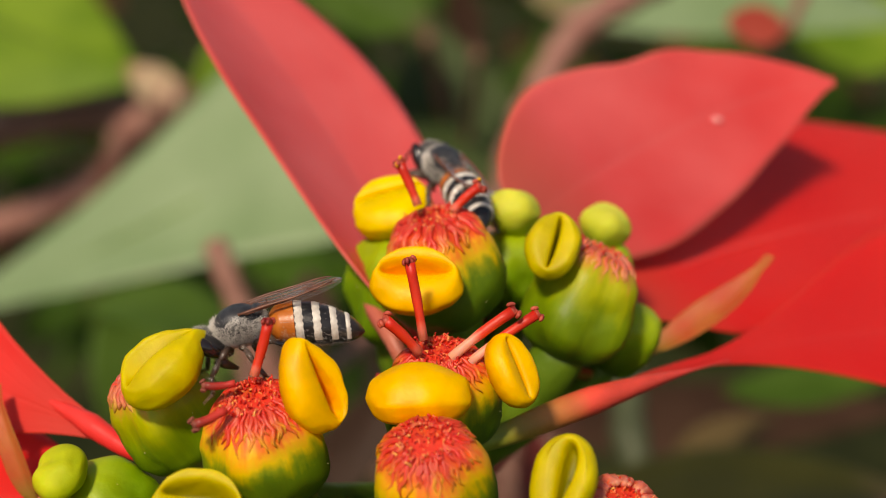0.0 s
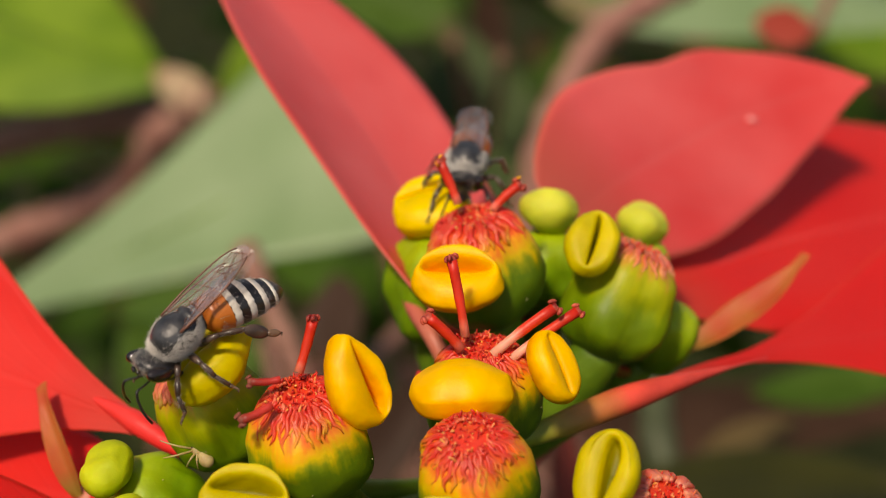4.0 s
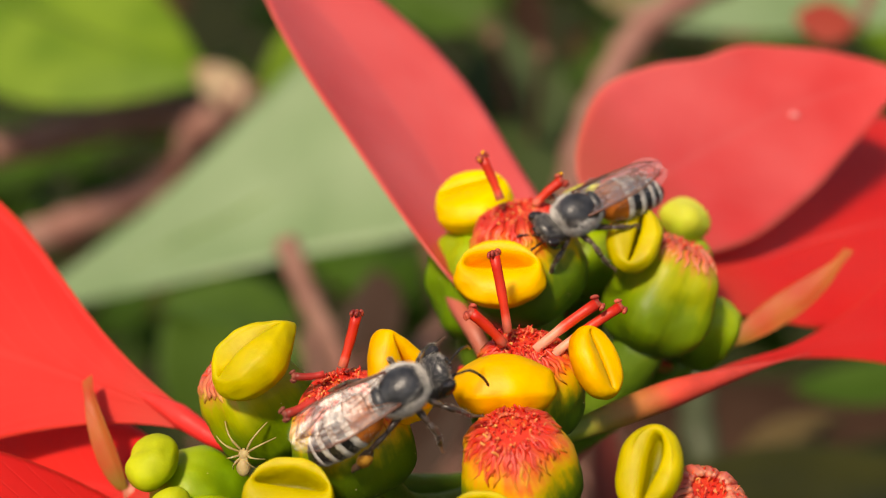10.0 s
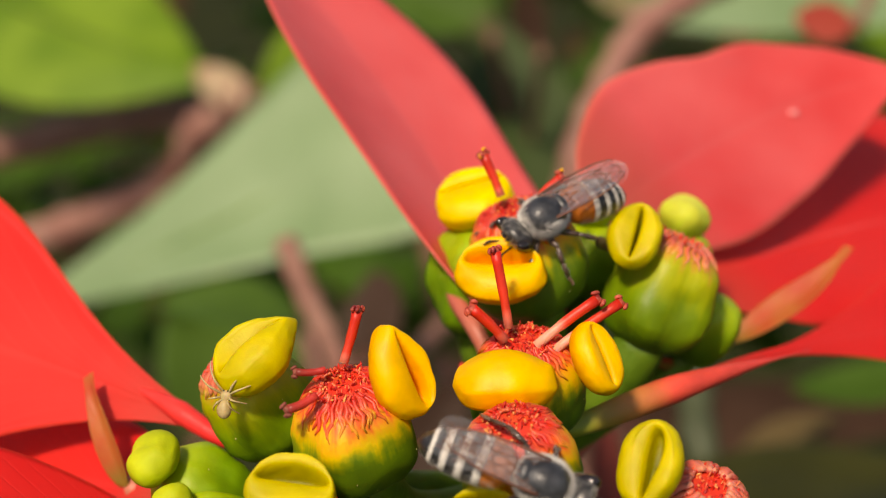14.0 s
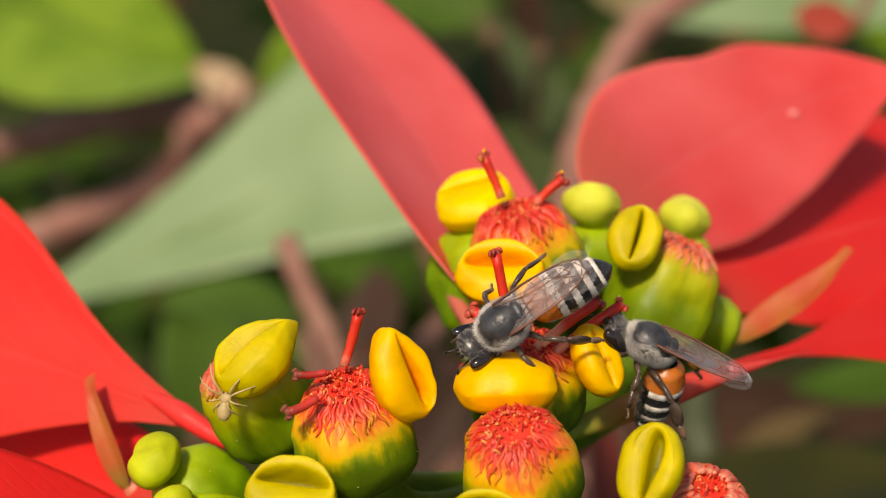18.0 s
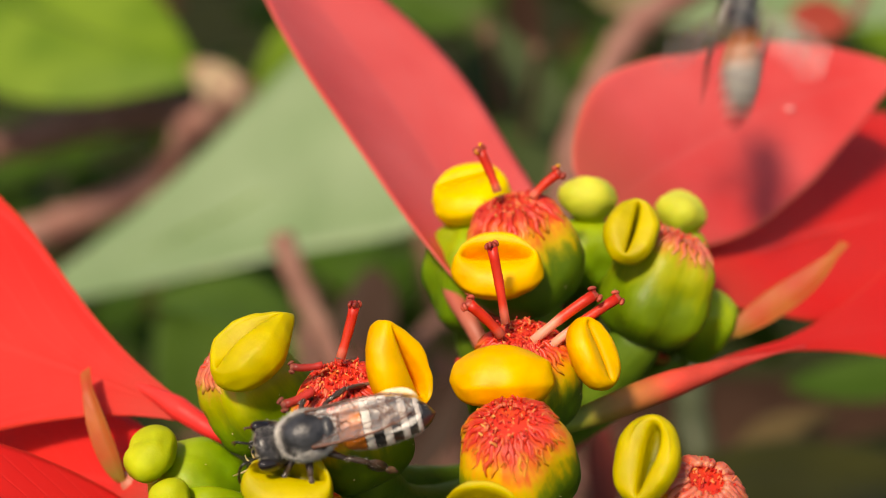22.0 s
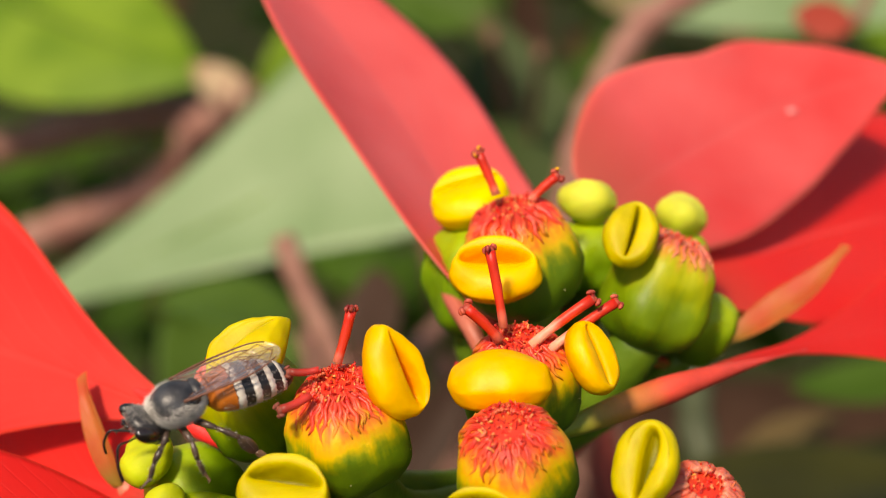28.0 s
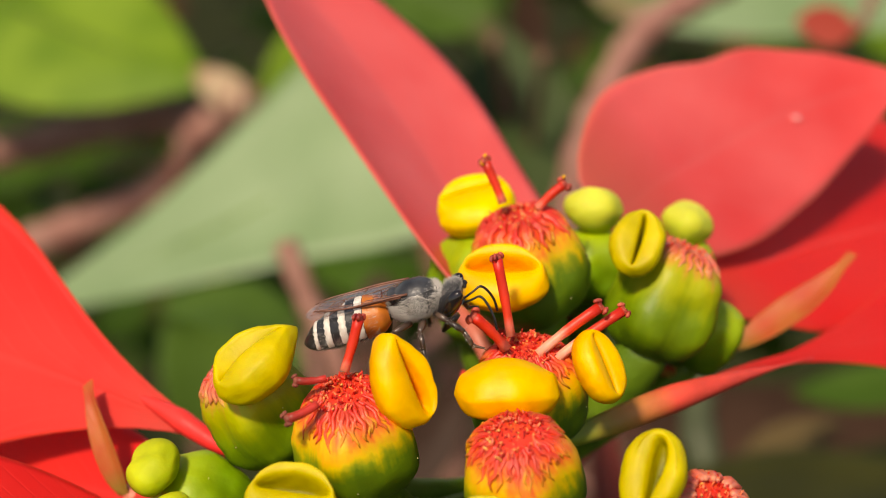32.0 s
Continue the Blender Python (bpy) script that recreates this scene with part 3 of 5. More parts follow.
def cyathium(top, bottom, radius, material, seed, lobes=44, stubs=56, label="", fat=1.0):
    """Cup from bottom to top. Returns the cup object."""
    rnd = random.Random(seed)
    top, bottom = Vector(top), Vector(bottom)
    h = (top - bottom).length
    turn = frame_on(top - bottom, (1, 0.1 * seed, 0))

    dent = 0.1 if material is CUP_RIPE else 0.15

    def shape(a, r, z, k):
        f = 1 + 0.065 * math.cos(5 * a + seed) * math.sin(math.pi * min(1, k * 1.1)) + dent * noise.noise(Vector((math.cos(a) * 1.3, math.sin(a) * 1.3, z * 0.4 + seed * 5))) + 0.35 * dent * noise.noise(Vector((math.cos(a) * 3.4, math.sin(a) * 4, z * 1.3 + seed * 3)))
        f += 0.015 * math.cos(17 * a + seed) * max(0, k - 0.45)
        return (r * f * math.cos(a), r * f * math.sin(a), z)

    g = lathe(Geo(), cup_profile(h, radius), 40, shape)
    # second UV coordinate is the height
    g.uv = [(u[0], p[2] / h) for u, p in zip(g.uv, g.v)]
    cup = part("cyathium", g, material, plant, label, placed(bottom, turn))
    dust = Geo()
    for p in rnd.sample([q for q in g.v if 0.2 * h < q[2] < 0.75 * h], 14):
        ball(dust, Vector(p) + Vector((rnd.uniform(-0.12, 0.12), rnd.uniform(-0.12, 0.12), rnd.uniform(-0.12, 0.12))), 0.03, 0.03, 0.03, 6, 4)
    tagged(part("pollen_dust", dust, DUST, cup, "pale specks of pollen"), kind="stuff")
    if lobes:
        outline = cup_profile(h, radius)
        heights, reach = [z for r, z in outline], [r for r, z in outline]
        top_at = max(range(len(reach)), key=lambda i: heights[i])
        heights, reach = heights[:top_at], reach[:top_at]
        short = 0.7 if material is CUP_GREEN else 1.0
        skin = LOBE_SALMON if material is CUP_GREEN or fat > 1.9 else LOBE
        for i in range(lobes):
            a0 = 2 * math.pi * (i + rnd.uniform(-0.4, 0.4)) / lobes
            low = h * (0.955 - short * rnd.uniform(0.07, 0.2))
            w = rnd.uniform(0.085, 0.14) * fat
            lean = rnd.uniform(-0.08, 0.08)
            run = []
            for k in range(7):
                z = low + (h * 0.982 - low) * (k / 6) ** 0.8
                r = float(np.interp(z, heights, reach))
                bend = a0 + lean * k / 6 + 0.05 * math.sin(k * 1.7 + i)
                run.append(Vector(shape(bend, r, z, z / h)) + Vector((0, 0, w * (0.1 + 0.1 * k))))
            inward = Vector((-math.cos(a0), -math.sin(a0), 0))
            run.append(run[-1] + inward * rnd.uniform(0.05, 0.2) + Vector((0, 0, rnd.uniform(0.05, 0.22))))
            sizes = [w * q for q in (0.25, 0.7, 0.95, 1.0, 1.0, 0.95, 0.85, 0.5)]
            part("lobe", tube(Geo(), run, sizes, 6), skin, cup)
    if stubs:
        s = Geo()
        for i in range(stubs * 3):
            a, q = 2.4 * i + rnd.uniform(-0.3, 0.3), radius * 0.5 * math.sqrt((i + 0.5) / (stubs * 3))
            x, y = q * math.cos(a), q * math.sin(a)
            z = h * (0.95 + 0.05 * q / radius) + rnd.uniform(-0.06, 0.1)
            lean = Vector((rnd.uniform(-1, 1), rnd.uniform(-1, 1), 0.9)).normalized()
            w = rnd.uniform(0.03, 0.085)
            foot, tip = Vector((x, y, z - 0.25)), Vector((x, y, z)) + lean * rnd.uniform(0.12, 0.5)
            tube(s, bezier(foot, Vector((x, y, z + 0.12)), tip, 4), [w * 0.9, w * 0.85, w, w * 0.9, w * 0.6], 6)
            if i % 9 == 0:
                ball(s, tip + Vector((rnd.uniform(-0.06, 0.06), rnd.uniform(-0.06, 0.06), 0)), w * 1.3, w * 1.05, w * 0.9, 6, 4)
        tagged(part("stamen_tuft", s, TUFT, cup, "tuft of short red stamens"), kind="stuff")
    # stalk down to the hub
    k = Geo()
    down = turn.transposed() @ (Vector(HUB) - bottom)
    tube(k, bezier((0, 0, 0.15 * h), (0, 0, -0.35 * down.length), down, 8), [radius * 0.52] * 3 + [radius * (0.44 - 0.025 * i) for i in range(6)], 14)
    part("stalk", k, STALK, cup)
    return cup


def in_part(cup, p):
    """A plant point (mm from the flower's middle) in the space of one of its parts, in mm."""
    return (cup.matrix_basis.inverted() @ (FLOWER + Vector(p) * MM)) / MM


def gland(cup, centre, normal, long_way, a, b, material, gap=0.3, deep=0.9, pinch=0.0, off=0.0, label="", taper=0.0, tilt=0.0, bow=0.0):
    """Lipped nectar gland: a thick-rimmed bowl, longer than it is broad, whose mouth closes to a slit. Tilt lifts one lip over the other, bow bends the slit."""
    turn = cup.matrix_basis.to_3x3().inverted() @ frame_on(normal, long_way)
    crest = max(0.56, gap + 0.2)
    knots = [(0.02, 0.02, -0.85), (0.5, 0.5, -0.8), (0.85, 0.85, -0.55), (1.0, 1.0, -0.08), (0.98, 0.94, 0.22), (0.92, 0.78, 0.4), (0.85, crest, 0.45), (0.79, gap + 0.1, 0.36), (0.73, gap, 0.16),
             (0.62, gap * 0.8, -0.12), (0.4, gap * 0.5, -0.3), (0.02, 0.02, -0.36)]
    prof = spline(knots, 4)
    m = len(prof)

    def shape(ang, r, z, k):
        q = prof[round(k * (m - 1))]
        x, y = q.x * a * math.cos(ang), q.y * b * math.sin(ang)
        if pinch:
            y *= 1 - pinch * max(0, math.cos(ang)) ** 3
            x *= 1 + 0.25 * pinch * max(0, math.cos(ang)) ** 6
        inner = max(0.0, min(1.0, (k - 0.3) / 0.25))
        y += off * b * inner * (1 - q.y * 0.6) + bow * b * inner * (1 - (x / a) ** 2)
        if k > 0.5:
            y *= 1 - taper * math.cos(ang) * (1 - q.y)
        zz = q.z * b * deep - 0.16 * (x / a) ** 2 * b + 0.05 * b * math.sin(ang) * (q.z > 0)
        zz -= tilt * b * math.sin(ang) * min(1.0, max(0.0, (k - 0.2) / 0.3)) * min(1.0, max(0.0, (0.8 - k) / 0.1)) * (1 - 0.5 * (x / a) ** 2)
        w = 1 + 0.09 * noise.noise(Vector((x * 0.7, y * 0.7, a * 9))) + 0.03 * noise.noise(Vector((x * 1.8, y * 1.8, zz * 1.8 + b * 5)))
        return (x * w, y * w, zz)

    g = lathe(Geo(), [(1.0, 0.0)] * m, 48, shape)
    c = in_part(cup, centre)
    return part("gland", g, material, cup, label, Matrix.Translation(c * MM) @ turn.to_4x4())


def stamen(cup, foot, head, r=0.3, old=False, bow=0.15, dusty=False, pale=False):
    a, b = in_part(cup, foot), in_part(cup, head)
    d = (b - a)
    side = d.orthogonal().normalized()
    pts = bezier(a, (a + b) / 2 + side * bow, b, 6)
    g = Geo()
    r *= 0.88
    tube(g, pts, [r * 0.95, r * 0.92, r * 0.86, r, r * 0.98, r * 1.0, r * 1.08], 10)
    part("stamen", g, STAMEN_OLD if old else STAMEN_PALE if pale else STAMEN, cup, "withered brown-red stamen" if old else "red stamen")
    h = Geo()
    n = d.normalized()
    fwd = n.cross(side)
    for s in (-1, 1):
        c = b + side * s * r * 0.75 + n * r * 0.35
        tube(h, [b - n * r * 0.6, b + n * r * 0.1, c], [r * 0.95, r * 0.85, r * 0.6], 8)
        for e in (-1, 1):
            arc = [c + fwd * e * r * (0.12 + 0.35 * math.sin(q)) + side * s * r * (-0.1 + 0.7 * math.sin(q * 0.7)) + n * r * (0.6 * math.cos(q) - 0.1 * e) for q in (0.1, 0.7, 1.3, 1.9, 2.5)]
            tube(h, arc, [r * 0.26, r * 0.38, r * 0.42, r * 0.38, r * 0.26], 8)
    part("anther", h, ANTHER_OLD if old else ANTHER, cup)
    if dusty:
        q = Geo()
        ball(q, b + side * r * 1.1 + n * r * 0.8, r * 0.42, r * 0.6, r * 0.8, 10, 8, frame_on(n, side))
        ball(q, b - side * r * 1.2 + n * r * 0.2, r * 0.35, r * 0.4, r * 0.6, 10, 8, frame_on(n, side))
        part("pollen", q, POLLEN, cup, "yellow pollen grain")


# Drop flattened and widened to the size of its blurred glint.
drop = Geo()
ball(drop, in_part(speckled, (24.8, 33.3, -5.1)), 0.38, 0.36, 0.16, 18, 10)
part("dewdrop", drop, DEW_GLINT, speckled, "dewdrop widened and paled to its blurred glint")
cyathium((3.15, -10.42, -4.61), (4.07, -8.63, -10.23), 2.95, CUP_RIPE, 1, 62, 60, label="green cup with a red and yellow mouth")
c2 = cyathium((4.05, -2.98, -4.03), (4.40, -2.26, -9.58), 2.95, CUP_RIPE, 2, 54, 90, "green cup with four long red stamens")
gland(c2, (2.95, -6.01, -4.60), (0.000, 0.095, 0.995), (0.999, 0.021, 0.045), 2.6, 1.85, LIP_GOLD, 0.02, off=0.42, tilt=0.42, bow=0.2)
gland(c2, (7.72, -4.22, -4.32), (0.608, -0.493, 0.622), (-0.243, 0.410, 0.879), 1.95, 1.4, LIP_GOLD, 0.1)
stamen(c2, (3.23, -3.07, -3.27), (2.53, -1.80, 0.40), 0.3)
stamen(c2, (3.02, -3.51, -3.74), (1.36, -3.55, -1.93), 0.32)
stamen(c2, (4.59, -3.63, -4.00), (7.67, -2.64, -1.88), 0.32, pale=True)
stamen(c2, (5.54, -3.55, -4.30), (8.90, -2.18, -2.31), 0.3, pale=True)
c3 = cyathium((3.84, 5.81, -0.56), (5.12, 5.72, -6.66), 3.2, CUP_RIPE, 3, 50, 60, "green cup with a red and yellow mouth", 1.5)
gland(c3, (2.87, 1.67, -2.33), (-0.049, -0.457, 0.888), (0.999, -0.021, -0.045), 2.45, 1.85, LIP_GOLD, 0.22, off=0.32, bow=0.06)
stamen(c3, (3.08, 5.82, 0.18), (2.12, 6.57, 2.26), 0.31, dusty=True)
stamen(c3, (4.96, 5.69, -0.10), (6.34, 6.05, 1.15), 0.31, dusty=True)
c4 = cyathium((-4.98, -7.41, -4.06), (-4.04, -6.55, -9.78), 3.05, CUP_RIPE, 4, 62, 64, "green cup with a red mouth and withered stamens")
gland(c4, (-2.06, -7.64, -3.36), (0.632, -0.642, 0.434), (-0.386, 0.305, 0.871), 2.35, 1.6, LIP_GOLD, 0.2, pinch=0.35, off=-0.25, taper=0.6, bow=-0.08)
stamen(c4, (-4.93, -6.79, -3.21), (-4.24, -5.91, -0.84), 0.29)
stamen(c4, (-5.78, -7.28, -3.31), (-7.17, -7.59, -3.27), 0.22, True)
stamen(c4, (-6.12, -8.85, -3.84), (-7.44, -9.66, -4.14), 0.26, True)
c5 = cyathium((-10.97, -2.88, -5.00), (-7.95, -2.74, -10.14), 2.75, CUP_GREEN, 5, 34, 26, "green cup turned away, with a yellow gland", 1.55)
gland(c5, (-9.49, -5.19, -3.56), (-0.150, -0.608, 0.780), (0.669, 0.314, 0.674), 2.38, 1.8, LIP_YELLOW, 0.02, pinch=0.5, off=0.1, tilt=0.34, bow=0.1)
c6 = cyathium((13.40, 6.92, -2.91), (11.06, 5.31, -8.72), 3.0, CUP_GREEN, 6, 36, 26, "green cup leaning outward, with a lime gland", 1.1)
gland(c6, (10.34, 4.75, -1.64), (-0.101, -0.611, 0.785), (0.196, 0.414, 0.889), 2.0, 1.5, LIP_LIME, 0.07, taper=-0.4, bow=-0.1)
c7 = cyathium((2.23, 10.51, -3.49), (2.29, 10.12, -10.25), 3.1, BUD_GREEN, 7, 0, 0, "green cup behind another, with a yellow gland")
gland(c7, (1.70, 10.66, -1.98), (-0.2, -0.2, 0.95), (0.958, 0.121, 0.260), 2.3, 2.0, LIP_YELLOW_SUNLIT, 0.01, off=0.45, pinch=0.2)
c8 = cyathium((12.48, -11.20, -7.45), (11.52, -9.46, -13.18), 2.7, CUP_RIPE, 8, 34, 50, "green cup with a red mouth and a lime gland", 2.0)
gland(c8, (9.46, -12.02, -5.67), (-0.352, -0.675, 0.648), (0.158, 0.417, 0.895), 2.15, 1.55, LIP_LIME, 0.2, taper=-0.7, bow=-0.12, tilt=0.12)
c9 = cyathium((-7.04, -11.68, -8.49), (-6.28, -9.46, -13.18), 2.6, CUP_RIPE, 9, 35, 30, "green cup low in front, with a lime gland")
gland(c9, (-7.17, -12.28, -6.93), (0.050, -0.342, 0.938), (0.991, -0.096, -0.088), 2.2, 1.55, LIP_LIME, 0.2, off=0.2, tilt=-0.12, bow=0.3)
c10 = cyathium((2.00, -13.29, -9.58), (2.38, -11.12, -14.38), 2.6, CUP_RIPE, 10, 35, 30, "green cup low in front, with a lime gland")
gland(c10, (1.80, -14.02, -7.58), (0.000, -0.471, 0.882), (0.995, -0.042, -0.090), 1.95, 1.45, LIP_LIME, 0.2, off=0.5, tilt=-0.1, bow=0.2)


def bud(centre, foot, r, knob, kr, seed, label, skin=None):
    """Young green cup, still shut, with the round lime knob of its gland."""
    b = cyathium(centre, foot, r, BUD_GREEN, seed, 0, 0, label)
    if knob:
        g = Geo()
        ball(g, (0, 0, 0), kr * 1.1, kr * 1.02, kr * 0.85, 28, 20)
        g.v = [Vector(p) * (1 + 0.16 * noise.noise(Vector(p) * 0.7 + Vector((seed, 0, 0))) - 0.13 * math.exp(-(p[0] * 3.6 / kr) ** 2) * (p[2] > 0)) + in_part(b, knob) for p in g.v]
        part("gland", g, skin or LIP_BUD, b, "round lime-green gland, still closed")
    return b


bud((8.49, 11.45, -3.84), (8.51, 10.52, -8.20), 2.3, (8.67, 11.45, -2.65), 1.68, 21, "young green bud with a lime knob")
bud((14.58, 13.06, -5.12), (13.53, 12.16, -9.41), 2.0, (14.27, 12.98, -4.12), 1.5, 22, "young green bud with a lime knob")
bud((16.58, 8.11, -7.45), (14.06, 8.12, -10.99), 1.75, None, 0, 23, "small green bud")
bud((-14.41, -4.82, -10.33), (-11.12, -4.24, -13.82), 2.4, (-14.68, -5.96, -9.25), 1.45, 24, "young green bud with a lime knob", LIP_KNOB)
bud((-12.88, -7.38, -11.08), (-9.82, -5.79, -14.78), 1.9, (-13.56, -8.27, -10.64), 1.2, 25, "young green bud with a lime knob", LIP_KNOB)

stem = Geo()
tube(stem, bezier(Vector(HUB) + Vector((0, 2, -2)), Vector(HUB) + Vector((10, 30, -500)), (0, 30, -1101), 24), [1.6] + [2.4] * 2 + [3.2 + 0.15 * i for i in range(22)], 14)
part("stem", stem, STALK, plant, "green stem", placed((0, 0, 0)))
for base in ((9.62, 18.14, -6.53), (13.24, 14.77, -10.93), (-8.39, -2.20, -11.82), (-14.61, -2.88, -14.11), (-12.43, -3.26, -18.81), (-17.50, -0.36, -14.45)):
    g = Geo()
    b, h = Vector(base), Vector(HUB)
    tube(g, bezier(b, (b + h) / 2 + Vector((0, 3, -9)), h, 8), 0.62, 8)
    part("petiole", g, PINK_STALK, plant, "reddish petiole", placed((0, 0, 0)))


g = Geo()
tube(g, bezier((17.16, 12.13, -12.41), (14.5, 9.0, -13.0), (11.06, 5.31, -9.4), 6), 0.35, 8)
part("petiole", g, ORANGE_BRACT, plant, "short orange petiole", placed((0, 0, 0)))

g = Geo()
run = spline([(5.94, -2.81, -9.58), (8.11, -1.55, -9.48), (10.80, -0.08, -9.17), (13.72, 1.37, -8.89), (17.24, 3.86, -9.22), (21.08, 6.94, -9.97)], 5)
tube(g, run, [max(0.05, 0.42 + 0.36 * math.sin(math.pi * min(1, i / 22)) - 0.5 * max(0, i / 13 - 1)) for i in range(len(run))], 12)
part("petiole", g, PETIOLE, plant, "petiole turning from green to red", placed((0, 0, 0)))
g = Geo()
tube(g, bezier((5.94, -2.81, -9.58), (5.22, 1.57, -13.19), HUB, 6), 0.6, 10)
part("petiole", g, STALK, plant, "green end of a petiole", placed((0, 0, 0)))

g = Geo()
run = spline([(-0.40, 10.99, -6.01), (0.71, 7.70, -7.14), (2.10, 4.95, -8.31), (3.57, 4.37, -11.93), HUB], 5)
tube(g, run, [0.12 + 0.38 * min(1, i / 5) for i in range(len(run))], 10)
part("petiole", g, PINK_STALK, plant, "pinkish petiole", placed((0, 0, 0)))

g = Geo()
run = spline([(-17.57, 3.73, -10.45), (-16.41, 2.82, -10.51), (-14.82, 1.54, -10.66), (-13.52, 0.51, -10.97), (-12.28, -0.39, -11.25), (-11.03, -1.19, -11.32), (-9.92, -1.81, -11.46), (-8.54, -2.17, -11.76), (-7.0, -1.5, -15.5), (-3.0, 2.5, -21.0), HUB], 4)
tube(g, run, [0.05 + 0.6 * min(1, i / 9) - 0.28 * max(0, min(1, (i - 9) / 12)) for i in range(len(run))], 12)
part("petiole", g, RED_RIB, plant, "red petiole", placed((0, 0, 0)))

# ---- shrub behind ----
shrub = tagged(new("shrub"), "dark green leafy shrub far behind the flower", "plant")


def twig(parent, pts, r, material, label=""):
    g = Geo()
    run = spline(pts, 8)
    n = len(run)
    tube(g, run, [r * (1 + 0.12 * math.sin(i * 1.7)) for i in range(n)], 10)
    return part("twig", g, material, parent, label, placed((0, 0, 0)))


def woody(parent, foot, way, top, r, material=TWIG):
    g = Geo()
    run = spline([foot, way, top], 12)
    tube(g, run, [r * (2.2 - 1.2 * i / len(run)) for i in range(len(run))], 10)
    part("stem", g, material, parent, "brown woody stem", placed((0, 0, 0)))


pale = tagged(new("shrub_branch"), "branch with large pale green leaves behind the flower", "plant")
bract(pale, "leaf", PALE_LEAF, (-2.52, 192.31, -57.29), (3.65, 180.78, -75.62), (-26.18, 214.11, -61.65), (-77.46, 168.15, -93.13), "large pale green leaf", wide=0.26, fold=0.06, seed=11, rib=0.8, blunt=0.54, sharp=1.07)
bract(pale, "leaf", PALE_LEAF, (30.56, 236.87, -57.56), (56.19, 229.99, -59.54), (64.23, 262.36, -50.81), (108.07, 242.36, -61.75), "grey-green leaf", wide=0.45, fold=0.1, seed=14, rib=0.6, blunt=0.5)
twig(pale, [(49.96, 204.87, -43.12), (36.14, 201.53, -50.29), (28.73, 196.94, -60.13), (23.30, 191.10, -72.66), (19.53, 184.76, -92.64)], 2.84, DULL_STALK, "pinkish stalk")
bract(pale, "leaf", LIME_LEAF, (130.30, 277.06, -67.21), (104.61, 267.11, -82.13), (111.55, 284.92, -69.49), (90.40, 269.73, -76.52), "yellow-green leaf out of focus", wide=0.5, fold=0.1, seed=46, rib=0)
woody(pale, (70, 190, -1105), (60, 150, -500), (19.53, 184.76, -92.64), 3)
lime = tagged(new("shrub_branch"), "branch with bright green leaves out of focus", "plant")
bract(lime, "leaf", LIME_LEAF, (-138.56, 269.37, -45.35), (-83.74, 224.41, -71.49), (-74.29, 254.98, -50.67), (-42.32, 222.55, -69.11), "bright green leaf", wide=0.52, fold=0.1, seed=12, rib=0.8, sharp=1.45)
bract(lime, "leaf", LIME_LEAF, (-36.99, 226.48, -79.83), (-34.78, 232.10, -67.79), (-21.67, 232.78, -72.70), (-25.42, 245.58, -58.04), "bright green leaf", wide=0.5, fold=0.1, seed=45, rib=0)
woody(lime, (-160, 250, -1105), (-150, 220, -400), (-138.56, 269.37, -45.35), 3)
dead = tagged(new("dry_branch"), "dry brown twigs with a curled dead leaf", "branch")
bract(dead, "leaf", DRY_LEAF, (-47.53, 221.34, -65.30), (-44.10, 218.54, -71.31), (-40.24, 221.25, -65.49), (-37.77, 215.99, -70.39), "curled dry leaf tip", wide=0.5, fold=0.4, seed=13, rib=0, wave=0.1)
twig(dead, [(-107.10, 257.34, -125.46), (-90.19, 254.15, -116.32), (-73.58, 249.12, -107.96), (-58.94, 241.72, -98.26), (-51.38, 234.42, -88.35), (-48.24, 228.77, -81.30), (-42.17, 225.12, -76.37)], 3.8, DULL_STALK, "brown twig out of focus")
twig(dead, [(-102.80, 254.67, -96.04), (-87.52, 253.18, -92.84), (-73.71, 247.01, -86.90), (-56.52, 237.81, -81.10), (-43.63, 227.51, -77.62), (-37.25, 218.99, -70.34)], 4.0, TWIG, "brown twig out of focus")
woody(dead, (-60, 320, -1105), (-100, 280, -500), (-107.10, 257.34, -125.46), 4)
far = tagged(new("poinsettia"), "further poinsettia shoots with red bracts, out of focus", "plant")
twig(far, [(-19.26, 106.36, -48.76), (-16.26, 100.76, -53.66), (-12.39, 95.56, -60.09), (-8.79, 86.19, -68.35), (-5.17, 66.37, -82.47)], 1.53, TWIG, "brownish stalk out of focus")
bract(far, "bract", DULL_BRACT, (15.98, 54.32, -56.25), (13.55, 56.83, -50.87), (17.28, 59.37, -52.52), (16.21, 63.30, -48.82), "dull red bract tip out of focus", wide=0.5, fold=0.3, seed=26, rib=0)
twig(far, [(33.46, 117.14, -72.96), (33.07, 108.77, -76.71), (31.79, 91.38, -85.61), (-5.17, 66.37, -82.47)], 2.40, PALE_STALK, "pale stalk")
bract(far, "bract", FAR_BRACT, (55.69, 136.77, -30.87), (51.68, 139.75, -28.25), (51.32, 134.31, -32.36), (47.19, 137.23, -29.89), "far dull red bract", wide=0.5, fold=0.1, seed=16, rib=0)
twig(far, [(55.69, 136.77, -30.87), (61.10, 143.49, -25.92), (78.39, 152.95, -26.92), (96.46, 138.43, -69.89), (75.14, 114.17, -121.93), (-5.17, 66.37, -82.47)], 0.8, TWIG, "brownish stalk")
woody(far, (30, 120, -1105), (20, 100, -600), (-5.17, 66.37, -82.47), 3, STALK)
low = tagged(new("shrub_branch"), "low branch with dark and wilted leaves", "plant")
